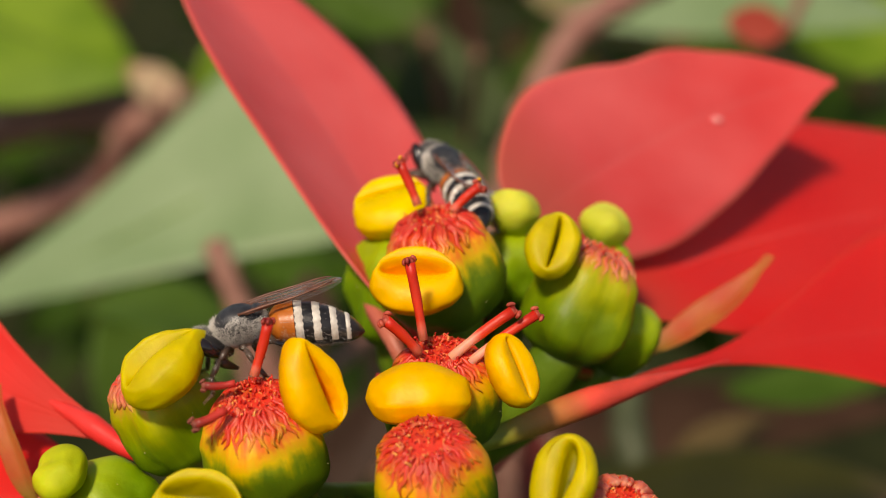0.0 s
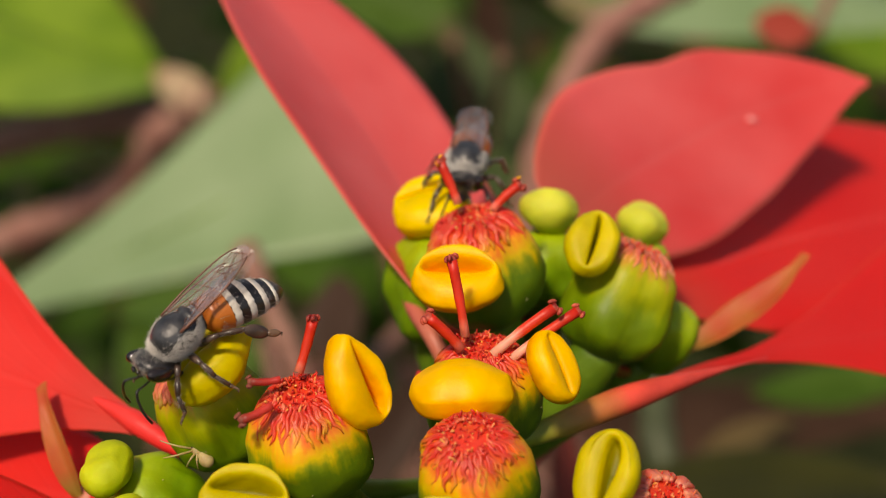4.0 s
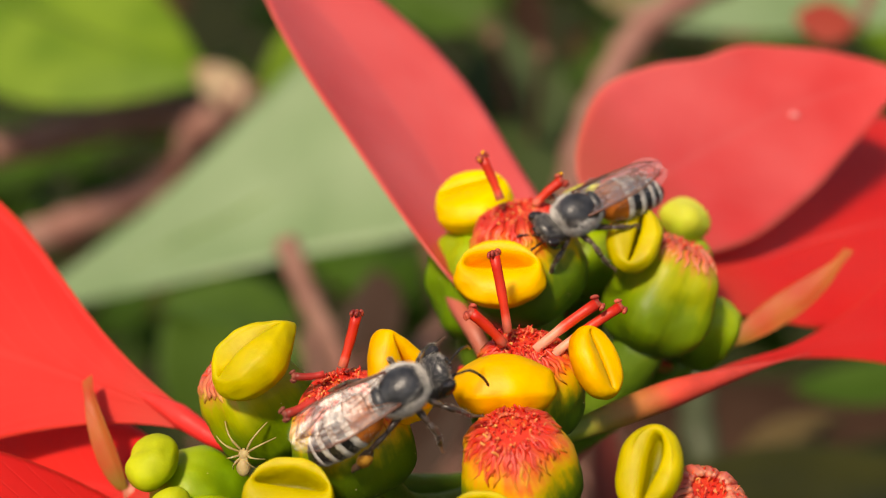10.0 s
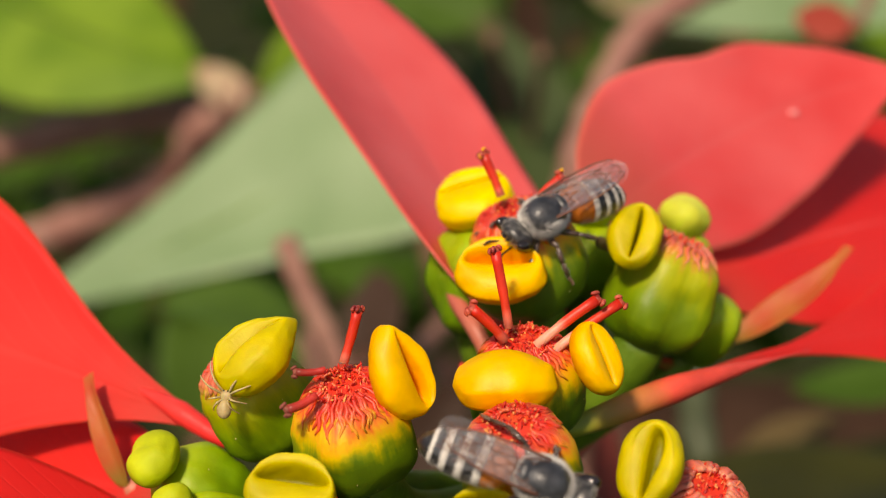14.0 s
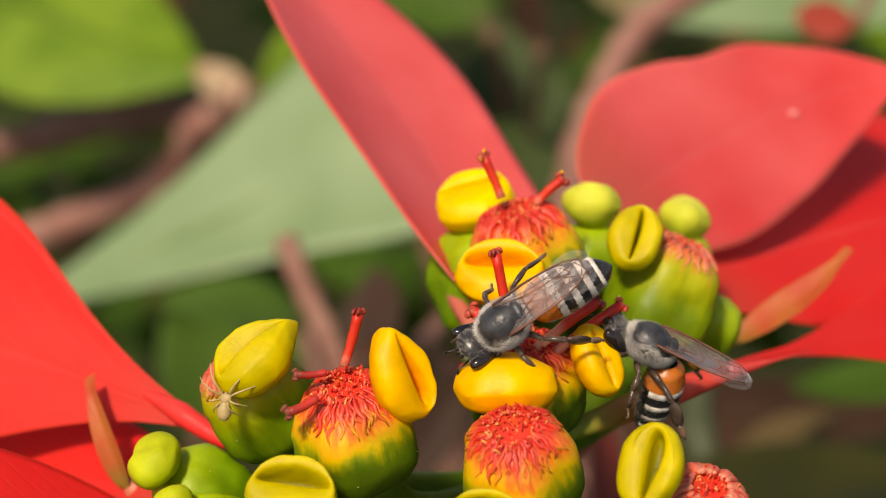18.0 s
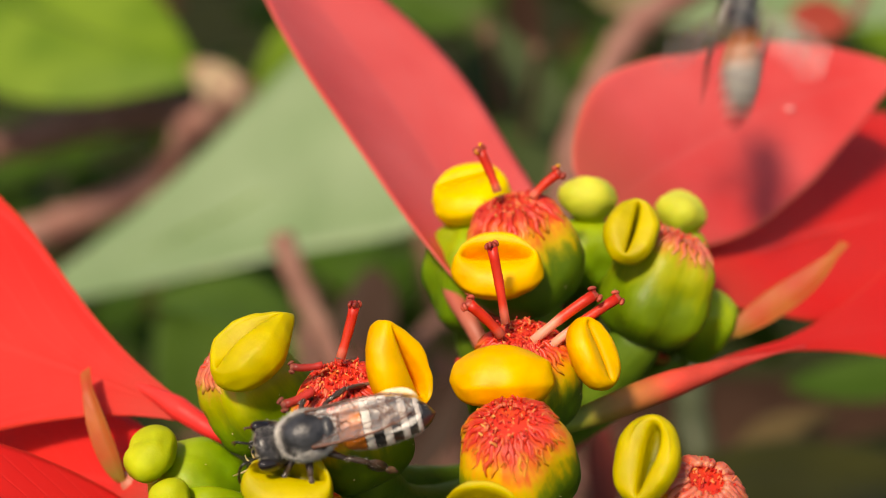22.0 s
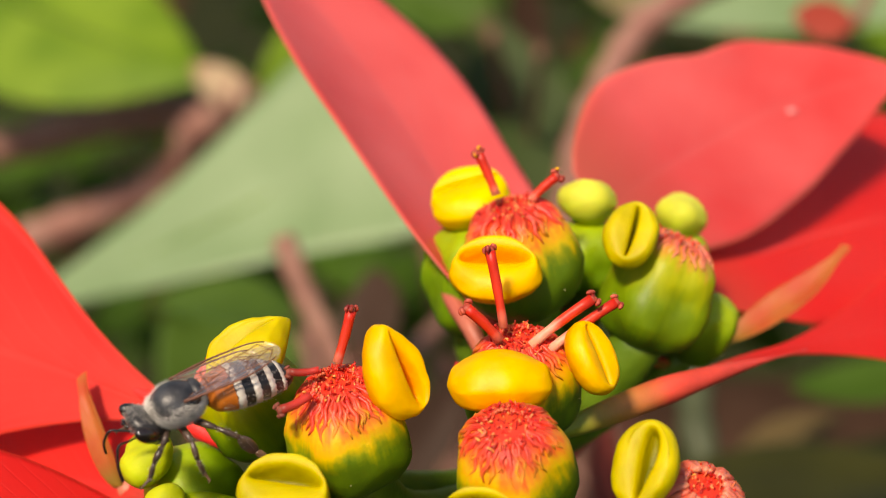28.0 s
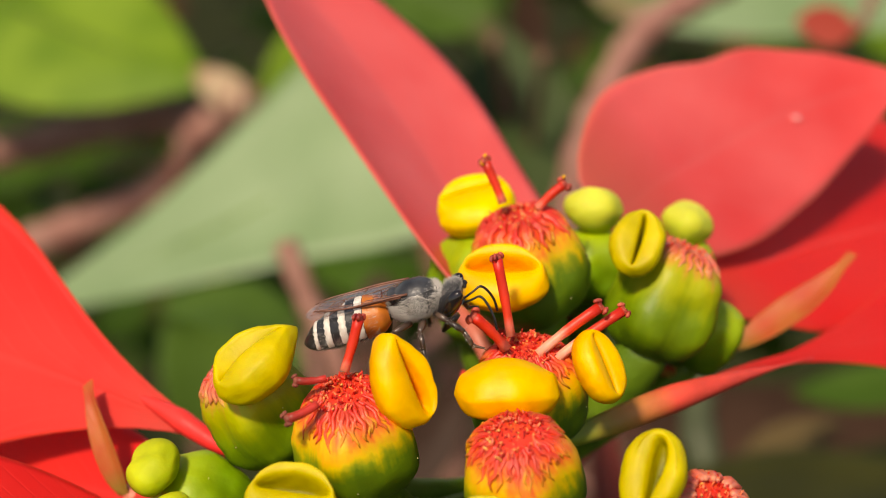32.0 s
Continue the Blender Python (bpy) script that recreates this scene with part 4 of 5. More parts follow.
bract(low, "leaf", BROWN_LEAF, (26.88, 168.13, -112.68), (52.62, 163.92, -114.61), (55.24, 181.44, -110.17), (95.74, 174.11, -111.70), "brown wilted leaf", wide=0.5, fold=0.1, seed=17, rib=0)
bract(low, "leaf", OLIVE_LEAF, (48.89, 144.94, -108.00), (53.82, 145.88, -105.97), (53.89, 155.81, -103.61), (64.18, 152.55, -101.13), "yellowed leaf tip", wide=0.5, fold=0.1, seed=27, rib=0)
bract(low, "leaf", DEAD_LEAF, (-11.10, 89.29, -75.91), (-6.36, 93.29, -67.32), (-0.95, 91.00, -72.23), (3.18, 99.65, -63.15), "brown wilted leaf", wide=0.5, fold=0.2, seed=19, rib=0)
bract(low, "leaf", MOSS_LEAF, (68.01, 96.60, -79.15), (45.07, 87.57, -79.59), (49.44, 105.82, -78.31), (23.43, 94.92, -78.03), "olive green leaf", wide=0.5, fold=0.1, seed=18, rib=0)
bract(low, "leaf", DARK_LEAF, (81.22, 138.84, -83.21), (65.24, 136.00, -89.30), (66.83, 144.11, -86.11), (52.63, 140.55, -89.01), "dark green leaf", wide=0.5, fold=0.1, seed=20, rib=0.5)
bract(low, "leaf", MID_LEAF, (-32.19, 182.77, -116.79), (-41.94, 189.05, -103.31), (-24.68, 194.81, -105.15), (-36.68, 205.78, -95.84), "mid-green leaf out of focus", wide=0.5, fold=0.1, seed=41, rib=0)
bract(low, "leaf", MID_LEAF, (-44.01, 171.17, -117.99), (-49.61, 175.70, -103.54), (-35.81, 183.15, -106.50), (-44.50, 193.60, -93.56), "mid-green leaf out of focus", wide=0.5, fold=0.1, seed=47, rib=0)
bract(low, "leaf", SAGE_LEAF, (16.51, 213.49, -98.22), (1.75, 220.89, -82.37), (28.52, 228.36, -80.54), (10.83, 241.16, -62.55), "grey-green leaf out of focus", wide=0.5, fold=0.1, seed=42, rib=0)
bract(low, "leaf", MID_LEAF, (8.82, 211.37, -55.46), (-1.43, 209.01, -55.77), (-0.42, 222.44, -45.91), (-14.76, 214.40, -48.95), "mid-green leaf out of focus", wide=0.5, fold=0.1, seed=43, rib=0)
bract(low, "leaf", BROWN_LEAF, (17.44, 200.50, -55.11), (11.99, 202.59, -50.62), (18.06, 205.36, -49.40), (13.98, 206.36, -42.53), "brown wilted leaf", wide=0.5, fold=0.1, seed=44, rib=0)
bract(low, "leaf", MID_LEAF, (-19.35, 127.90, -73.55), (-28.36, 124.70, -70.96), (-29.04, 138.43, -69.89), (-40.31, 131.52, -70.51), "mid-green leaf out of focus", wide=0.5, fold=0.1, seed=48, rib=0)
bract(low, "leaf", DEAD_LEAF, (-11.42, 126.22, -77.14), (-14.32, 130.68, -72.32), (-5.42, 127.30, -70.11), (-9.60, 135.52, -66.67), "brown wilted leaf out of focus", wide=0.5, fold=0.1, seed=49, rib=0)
twig(low, [(-19.35, 127.90, -73.55), (-11.07, 118.47, -77.22), (16.51, 213.49, -98.22)], 1.0, TWIG)
twig(low, [(-11.42, 126.22, -77.14), (-11.07, 118.47, -77.22), (16.51, 213.49, -98.22)], 1.0, TWIG)
twig(low, [(8.82, 211.37, -55.46), (14.21, 230.67, -85.04), (16.51, 213.49, -98.22)], 1.2, TWIG)
twig(low, [(17.44, 200.50, -55.11), (17.33, 226.01, -83.21), (16.51, 213.49, -98.22)], 1.0, TWIG)
twig(low, [(-44.01, 171.17, -117.99), (-32.19, 182.77, -116.79)], 1.0, TWIG)
twig(low, [(-32.19, 182.77, -116.79), (-13.78, 154.12, -130.89), (8.33, 93.30, -95.69)], 1.2, TWIG)
twig(low, [(16.51, 213.49, -98.22), (21.12, 179.30, -124.22), (37.03, 96.33, -89.19)], 1.2, TWIG)
twig(low, [(26.88, 168.13, -112.68), (37.03, 96.33, -89.19), (68.01, 96.60, -79.15), (77.61, 119.10, -82.96), (81.22, 138.84, -83.21)], 1.43, TWIG)
twig(low, [(-11.10, 89.29, -75.91), (8.33, 93.30, -95.69), (37.03, 96.33, -89.19)], 1.43, TWIG)
woody(low, (90, 200, -1105), (80, 170, -500), (37.03, 96.33, -89.19), 3)

# leafy mass further back
woody(shrub, (0, 620, -1105), (20, 600, -700), (0, 560, -250), 8)
rnd = random.Random(5)
meshes = []
for k in range(4):
    g, line = blade((0, 0, 0), (38, -18 - 2 * k, 3), (38, 18 + 2 * k, 3), (92, 0, -8 - 4 * k), wide=0.42, fold=0.15, seed=30 + k, nu=14, nv=8, thick=0.4)
    meshes.append(g.mesh("leaf"))
for i in range(230):
    y = rnd.uniform(460, 1050)
    half = y * 0.5 + 60
    x = rnd.uniform(-half, half)
    z = -y * 0.3 + rnd.uniform(-0.42, 0.5) * (y * 0.55 + 40)
    m = placed((x, y, z), Euler((rnd.uniform(-0.9, 0.9), rnd.uniform(-0.6, 0.9), rnd.uniform(0, 6.28))).to_matrix())
    part("leaf", meshes[i % 4], DARK_LEAF, shrub, "", m)

# ---- bees ----
def hairs(points, lean, length, width, rnd):
    """Short tapering hairs on (place, normal) pairs."""
    v, f = [], []
    for p, n in points:
        d = (n + lean + Vector((rnd.uniform(-0.5, 0.5), rnd.uniform(-0.5, 0.5), rnd.uniform(-0.5, 0.5)))).normalized()
        s = d.orthogonal().normalized()
        o = d.cross(s)
        k = len(v)
        l = length * rnd.uniform(0.6, 1.3)
        v += [p + s * width, p - s * width * 0.5 + o * width * 0.87, p - s * width * 0.5 - o * width * 0.87, p + d * l]
        f += [(k, k + 1, k + 3), (k + 1, k + 2, k + 3), (k + 2, k, k + 3)]
    g = Geo()
    g.v, g.f, g.uv = v, f, [(0, 0)] * len(v)
    return g


def on_ball(rnd, n, centre, rx, ry, rz, keep):
    out = []
    while len(out) < n:
        u = Vector((rnd.gauss(0, 1), rnd.gauss(0, 1), rnd.gauss(0, 1))).normalized()
        if keep(u):
            out.append((Vector(centre) + Vector((u.x * rx, u.y * ry, u.z * rz)), Vector((u.x / rx, u.y / ry, u.z / rz)).normalized()))
    return out


def wing(length, broad, rnd):
    """Membrane outline with its hinge at the origin, reaching back along -x."""
    rows = []
    n = 22
    for i in range(n + 1):
        s = 1 - (1 - i / n) ** 1.6
        round_tip = math.sqrt(max(0.0, 1 - max(0.0, (s - 0.7) / 0.3) ** 2))
        lead = 0.16 * broad * math.sin(math.pi * min(1, s * 0.9)) - 0.42 * broad * (1 - round_tip)
        w = broad * (0.16 + 0.84 * math.sin(math.pi / 2 * min(1, s / 0.7)) ** 0.9) * max(round_tip, 0.14)
        rows.append([(-length * s, lead - w * (j / 6), 0.06 * math.sin(j * 2.1 + s * 9) * s) for j in range(7)])
    g = Geo()
    g.grid(rows)
    v = Geo()

    def at(s, w):
        i = min(n - 1, round((1 - (1 - s) ** 0.625) * n))
        a, b = Vector(rows[i][0]), Vector(rows[i][6])
        return a.lerp(b, w) + Vector((0, 0, 0.02))

    tube(v, [at(k / 12, 0.02) for k in range(12)], [0.07 - 0.0035 * k for k in range(12)], 5)
    for path in ([(0.02, 0.3), (0.2, 0.42), (0.4, 0.4), (0.62, 0.3), (0.85, 0.1)], [(0.02, 0.5), (0.25, 0.7), (0.5, 0.72), (0.72, 0.7)], [(0.4, 0.05), (0.44, 0.4), (0.5, 0.72)],
                 [(0.62, 0.05), (0.6, 0.3), (0.72, 0.7)], [(0.25, 0.42), (0.27, 0.7), (0.3, 0.95)], [(0.62, 0.3), (0.8, 0.5), (0.92, 0.6)], [(0.5, 0.72), (0.55, 0.95)], [(0.72, 0.7), (0.8, 0.9)], [(0.85, 0.1), (0.9, 0.35), (0.94, 0.55)], [(0.72, 0.7), (0.84, 0.66), (0.95, 0.66)]):
        tube(v, spline([at(*q) for q in path], 4), 0.019, 4)
    return g, v


def bee(seed, label, loaded=False):
    rnd = random.Random(seed)
    top = tagged(new("honey_bee"), label, "bee", "bees on the flower")
    th = Geo()
    ball(th, (0, 0, 0), 1.38, 1.12, 0.96, 24, 16)
    thorax = part("thorax", th, CHITIN, top)
    sh = Geo()
    ball(sh, (0.02, 0, 0.2), 1.2, 1.0, 0.85, 32, 22)
    sh.v = [Vector((p[0], p[1], p[2] + 0.03 * noise.noise(Vector(p) * 1.6))) for p in sh.v]
    part("shield", sh, SHIELD, thorax, "smooth dark shield on the back")
    sc = Geo()
    ball(sc, (-1.02, 0, 0.52), 0.34, 0.66, 0.32, 16, 10)
    part("scutellum", sc, SHIELD, thorax)
    pts = on_ball(rnd, 8500, (0, 0, 0), 1.38, 1.12, 0.96, lambda u: (u.z < 0.3 or abs(u.x) > 0.8 or abs(u.y) > 0.82))
    tagged(part("fuzz", hairs(pts, Vector((-0.6, 0, 0.2)), 0.25, 0.0075, rnd), FUZZ, thorax, "pale grey fuzz"), kind="stuff")
    pts = on_ball(rnd, 700, (0.04, 0, 0.2), 1.19, 0.99, 0.84, lambda u: u.z > 0.1 and rnd.random() < (u.x * u.x + u.y * u.y - 0.6) * 2.2)
    tagged(part("short_fuzz", hairs(pts, Vector((-0.5, 0, 0)), 0.17, 0.006, rnd), FUZZ, thorax), kind="stuff")
    # head
    hd = Geo()
    ball(hd, (0, 0, 0), 0.52, 0.98, 0.95, 22, 14)
    hd.v = [Vector((p[0], p[1] * (1 + 0.28 * min(0.0, p[2] / 0.95)), p[2] * (1.15 if p[2] < 0 else 1))) for p in hd.v]
    head = part("head", hd, CHITIN, top, "dark head with large eyes", pose(1.55 * MM, 0, -0.48 * MM, 0, 46, 0))
    for s in (-1, 1):
        e = Geo()
        ball(e, (0.1, s * 0.7, 0.12), 0.38, 0.36, 0.8, 18, 14, Euler((s * -0.22, 0, 0)).to_matrix())
        part("eye", e, EYE, head, "glossy dark compound eye")
        a = Geo()
        tube(a, spline([(0.6, s * 0.2, 0.12), (0.85, s * 0.36, 0.55), (1.05, s * 0.48, 0.9), (1.45, s * 0.62, 0.8), (1.95, s * 0.8, 0.45), (2.35, s * 0.9, 0.0)], 4), [0.05] * 8 + [0.06] * 13, 7)
        part("antenna", a, CHITIN, head)
    jw = Geo()
    tube(jw, [(0.5, 0, -0.6), (0.6, 0, -1.05), (0.5, 0, -1.6)], [0.34, 0.22, 0.08], 8)
    part("mouthparts", jw, LEG, head)
    oc = Geo()
    for y, z in ((0, 0.98), (0.2, 0.9), (-0.2, 0.9)):
        ball(oc, (0.3, y, z), 0.1, 0.1, 0.1, 8, 6)
    part("ocelli", oc, EYE, head)
    pts = on_ball(rnd, 1100, (0, 0, 0), 0.53, 1.0, 0.96, lambda u: abs(u.y) < 0.66 and (u.x < 0.3 or u.z < 0.35 or rnd.random() < 0.4))
    tagged(part("fuzz", hairs(pts, Vector((0.1, 0, 0)), 0.14, 0.006, rnd), FUZZ, head), kind="stuff")
    for ob in [head] + list(head.children):
        ob.data.transform(Matrix.Scale(1.14, 4))
    # abdomen: overlapping rings, rust in front, black with white bands behind
    waist = Geo()
    tube(waist, [(0.25, 0, 0.05), (-0.1, 0, 0), (-0.45, 0, -0.02)], [0.45, 0.36, 0.6], 12)
    abdomen = part("abdomen", waist, CHITIN, top, "abdomen with a rust base and black and white bands", pose(-1.25 * MM, 0, -0.3 * MM, 0, -7, 0))
    reach = [0.2, 0.75, 1.42, 2.3, 3.15, 3.9, 4.85]
    size = [0.55, 1.05, 1.17, 1.16, 1.03, 0.79, 0.1]
    for i in range(6):
        g = Geo()
        rows, uvs = [], []
        for k in range(7):
            s = k / 6
            x = reach[i] + (reach[i + 1] - reach[i]) * s
            r = (size[i] + (size[i + 1] - size[i]) * s) + (0.05 * s if i < 5 else 0)
            if i == 0:
                r = size[0] + (size[1] - size[0]) * math.sin(s * math.pi / 2)
            if i == 5:
                r = size[5] * max(0.0, 1 - s ** 1.5) ** 0.75 + 0.03
            drop = -0.04 * x * x
            rows.append([(-x, r * 1.0 * math.cos(2 * math.pi * j / 28), drop + 0.9 * r * math.sin(2 * math.pi * j / 28)) for j in range(28)])
            uvs.append([(j / 28, s) for j in range(28)])
        g.grid(rows, uvs, True)
        part("tergite", g, RUST if i < 2 else CHITIN, abdomen, "rust-orange ring" if i < 2 else "black ring")
        if i >= 2:
            b = Geo()
            rows = []
            for k in range(5):
                s = (0.02, 0.08, 0.27, 0.45, 0.52)[k] if i < 5 else (0.02, 0.06, 0.15, 0.24, 0.28)[k]
                lift = (-0.03, 0.035, 0.05, 0.035, -0.03)[k]
                x = reach[i] + (reach[i + 1] - reach[i]) * s
                r = (size[i] + (size[i + 1] - size[i]) * s + 0.05 * s if i < 5 else size[5] * max(0.0, 1 - s ** 1.5) ** 0.75 + 0.03) + lift
                drop = -0.04 * x * x
                rows.append([(-x - 0.03 * math.sin(j * 2.9), r * math.cos(math.pi * (j / 26 * 1.36 - 0.18)), drop + 0.9 * r * math.sin(math.pi * (j / 26 * 1.36 - 0.18))) for j in range(27)])
            b.grid(rows)
            part("hair_band", b, WHITE_BAND, abdomen, "white band of short hair")
    pts = []
    for i in range(1500):
        s, a = rnd.uniform(0.3, 4.4), rnd.uniform(0, 2 * math.pi)
        if a < 2.6 and i % 3:
            a = rnd.uniform(3.3, 6.1)
        r = np.interp(s, reach, size)
        pts.append((Vector((-s, r * math.cos(a), -0.04 * s * s + 0.9 * r * math.sin(a))), Vector((-0.3, math.cos(a), math.sin(a))).normalized()))
    tagged(part("fuzz", hairs(pts, Vector((-0.9, 0, 0)), 0.22, 0.008, rnd), FUZZ, abdomen), kind="stuff")
    # wings folded back over the abdomen
    for s in (-1, 1):
        for name, l, w, x, z, yaw, roll in (("forewing", 5.35, 1.85, -0.15, 0.86, 5, 10), ("hindwing", 4.0, 1.15, -0.5, 0.8, 6, 12)):
            g, v = wing(l, w, rnd)
            if s < 0:
                g.v = [(p[0], -p[1], p[2]) for p in g.v]
                v.v = [(p[0], -p[1], p[2]) for p in v.v]
            ob = part(name, g, WING, top, "clear brownish wing", pose(x * MM, s * 0.88 * MM, (z - 0.12) * MM, s * roll, 3, s * yaw))
            part("venation", v, VEIN, ob)
    # legs
    plan = (((0.75, 0.55, -0.8), (1.2, 1.15, -0.95), (1.75, 1.5, -1.45), (1.95, 1.6, -2.2), (2.35, 1.75, -2.35)),
            ((0.1, 0.7, -0.95), (0.1, 1.6, -0.8), (0.05, 2.1, -1.4), (-0.2, 2.3, -2.25), (-0.35, 2.6, -2.45)),
            ((-0.6, 0.65, -0.9), (-1.3, 1.35, -0.65), (-2.2, 1.75, -1.05), (-2.9, 1.95, -1.95), (-3.4, 2.1, -2.35)))
    for k, pts in enumerate(plan):
        for s in (-1, 1):
            j = [Vector((x, y * s, z)) for x, y, z in pts]
            o = j[0]
            j = [(p - o) * 1.15 for p in j]
            g = Geo()
            tube(g, [j[0], j[0].lerp(j[1], 0.5), j[1]], [0.18, 0.19, 0.12], 8)
            leg = part("leg", g, LEG, top, "dark jointed leg", Matrix.Translation(o * MM))
            g = Geo()
            fat = 0.26 if k == 2 else 0.13
            tube(g, [j[1], j[1].lerp(j[2], 0.55), j[2]], [0.1, 0.16, 0.12], 8)
            if k == 2:
                along_leg = j[3] - j[2]
                ball(g, j[2].lerp(j[3], 0.52), 0.34, 0.13, along_leg.length * 0.56, 12, 10, frame_on(along_leg, (1, 0, 0.3)))
            else:
                tube(g, [j[2], j[2].lerp(j[3], 0.6), j[3]], [0.1, fat, fat * 0.8], 8)
            part("tibia", g, LEG, leg)
            g = Geo()
            if k == 2:
                toe = j[4] - j[3]
                ball(g, j[3].lerp(j[4], 0.4), 0.2, 0.09, toe.length * 0.5, 10, 8, frame_on(toe, (1, 0, 0.3)))
            knuckles = [j[3].lerp(j[4], q / 8) for q in range(9)]
            tube(g, knuckles, [0.13, 0.12, 0.1, 0.07, 0.085, 0.06, 0.075, 0.05, 0.06], 6)
            tube(g, [j[4], j[4] + Vector((0.12, 0.06 * s, -0.1))], [0.05, 0.02], 5)
            tube(g, [j[4], j[4] + Vector((0.1, -0.1 * s, -0.1))], [0.05, 0.02], 5)
            part("foot", g, TARSUS, leg, "brown hairy foot")
            if k == 2 and s < 0 and loaded:
                g = Geo()
                ball(g, j[2].lerp(j[3], 0.6) + Vector((0, 0.12 * s, 0)), 0.36, 0.3, 0.5, 14, 10, frame_on(j[3] - j[2], (1, 0, 0.3)))
                g.v = [Vector(p) + Vector(p).normalized() * 0.09 * noise.noise(Vector(p) * 5) for p in g.v]
                part("pollen_load", g, POLLEN_LOAD, leg, "orange clump of pollen")
            hp = []
            for i in range(100):
                q = rnd.random()
                p = j[2].lerp(j[3], q) if i % 2 else j[1].lerp(j[2], q)
                n = Vector((rnd.uniform(-1, 1), rnd.uniform(-1, 1), rnd.uniform(-1, 1))).normalized()
                hp.append((p + n * 0.13, n))
            tagged(part("fuzz", hairs(hp, Vector((0, 0, 0)), 0.15, 0.007, rnd), FUZZ, leg), kind="stuff")
    return top


bee_a = bee(1, "small honey bee foraging on the yellow glands, then flying off", True)
bee_b = bee(2, "small honey bee walking over the cups from gland to gland")


# ---- crab spider ----
def crab_spider():
    top = tagged(new("crab_spider"), "tiny pale yellow crab spider on a green cup", "spider")
    g = Geo()
    ball(g, (0.35, 0, 0.25), 0.3, 0.28, 0.2, 14, 10)
    part("front_body", g, SPIDER, top)
    g = Geo()
    ball(g, (-0.26, 0, 0.3), 0.46, 0.36, 0.3, 16, 12)
    part("abdomen", g, SPIDER, top)
    for s in (-1, 1):
        e = Geo()
        ball(e, (0.6, s * 0.1, 0.33), 0.045, 0.045, 0.045, 8, 6)
        part("eye", e, EYE, top)
        for k in range(4):
            a = radians((35, 62, 105, 140)[k]) * s
            l = (1.85, 1.7, 1.0, 1.0)[k]
            d = Vector((math.cos(a), math.sin(a), 0))
            g = Geo()
            tube(g, spline([Vector((0.35, 0, 0.22)) + d * 0.2, Vector((0.35, 0, 0.6)) + d * l * 0.45, Vector((0.35, 0, 0.4)) + d * l * 0.75, Vector((0.35, 0, -0.05)) + d * l], 4), [0.06] * 5 + [0.045] * 4 + [0.03] * 4, 6)
            part("leg", g, SPIDER, top)
    for ob in top.children:
        ob.data.transform(Matrix.Scale(1.05, 4))
    return top


spider = crab_spider()


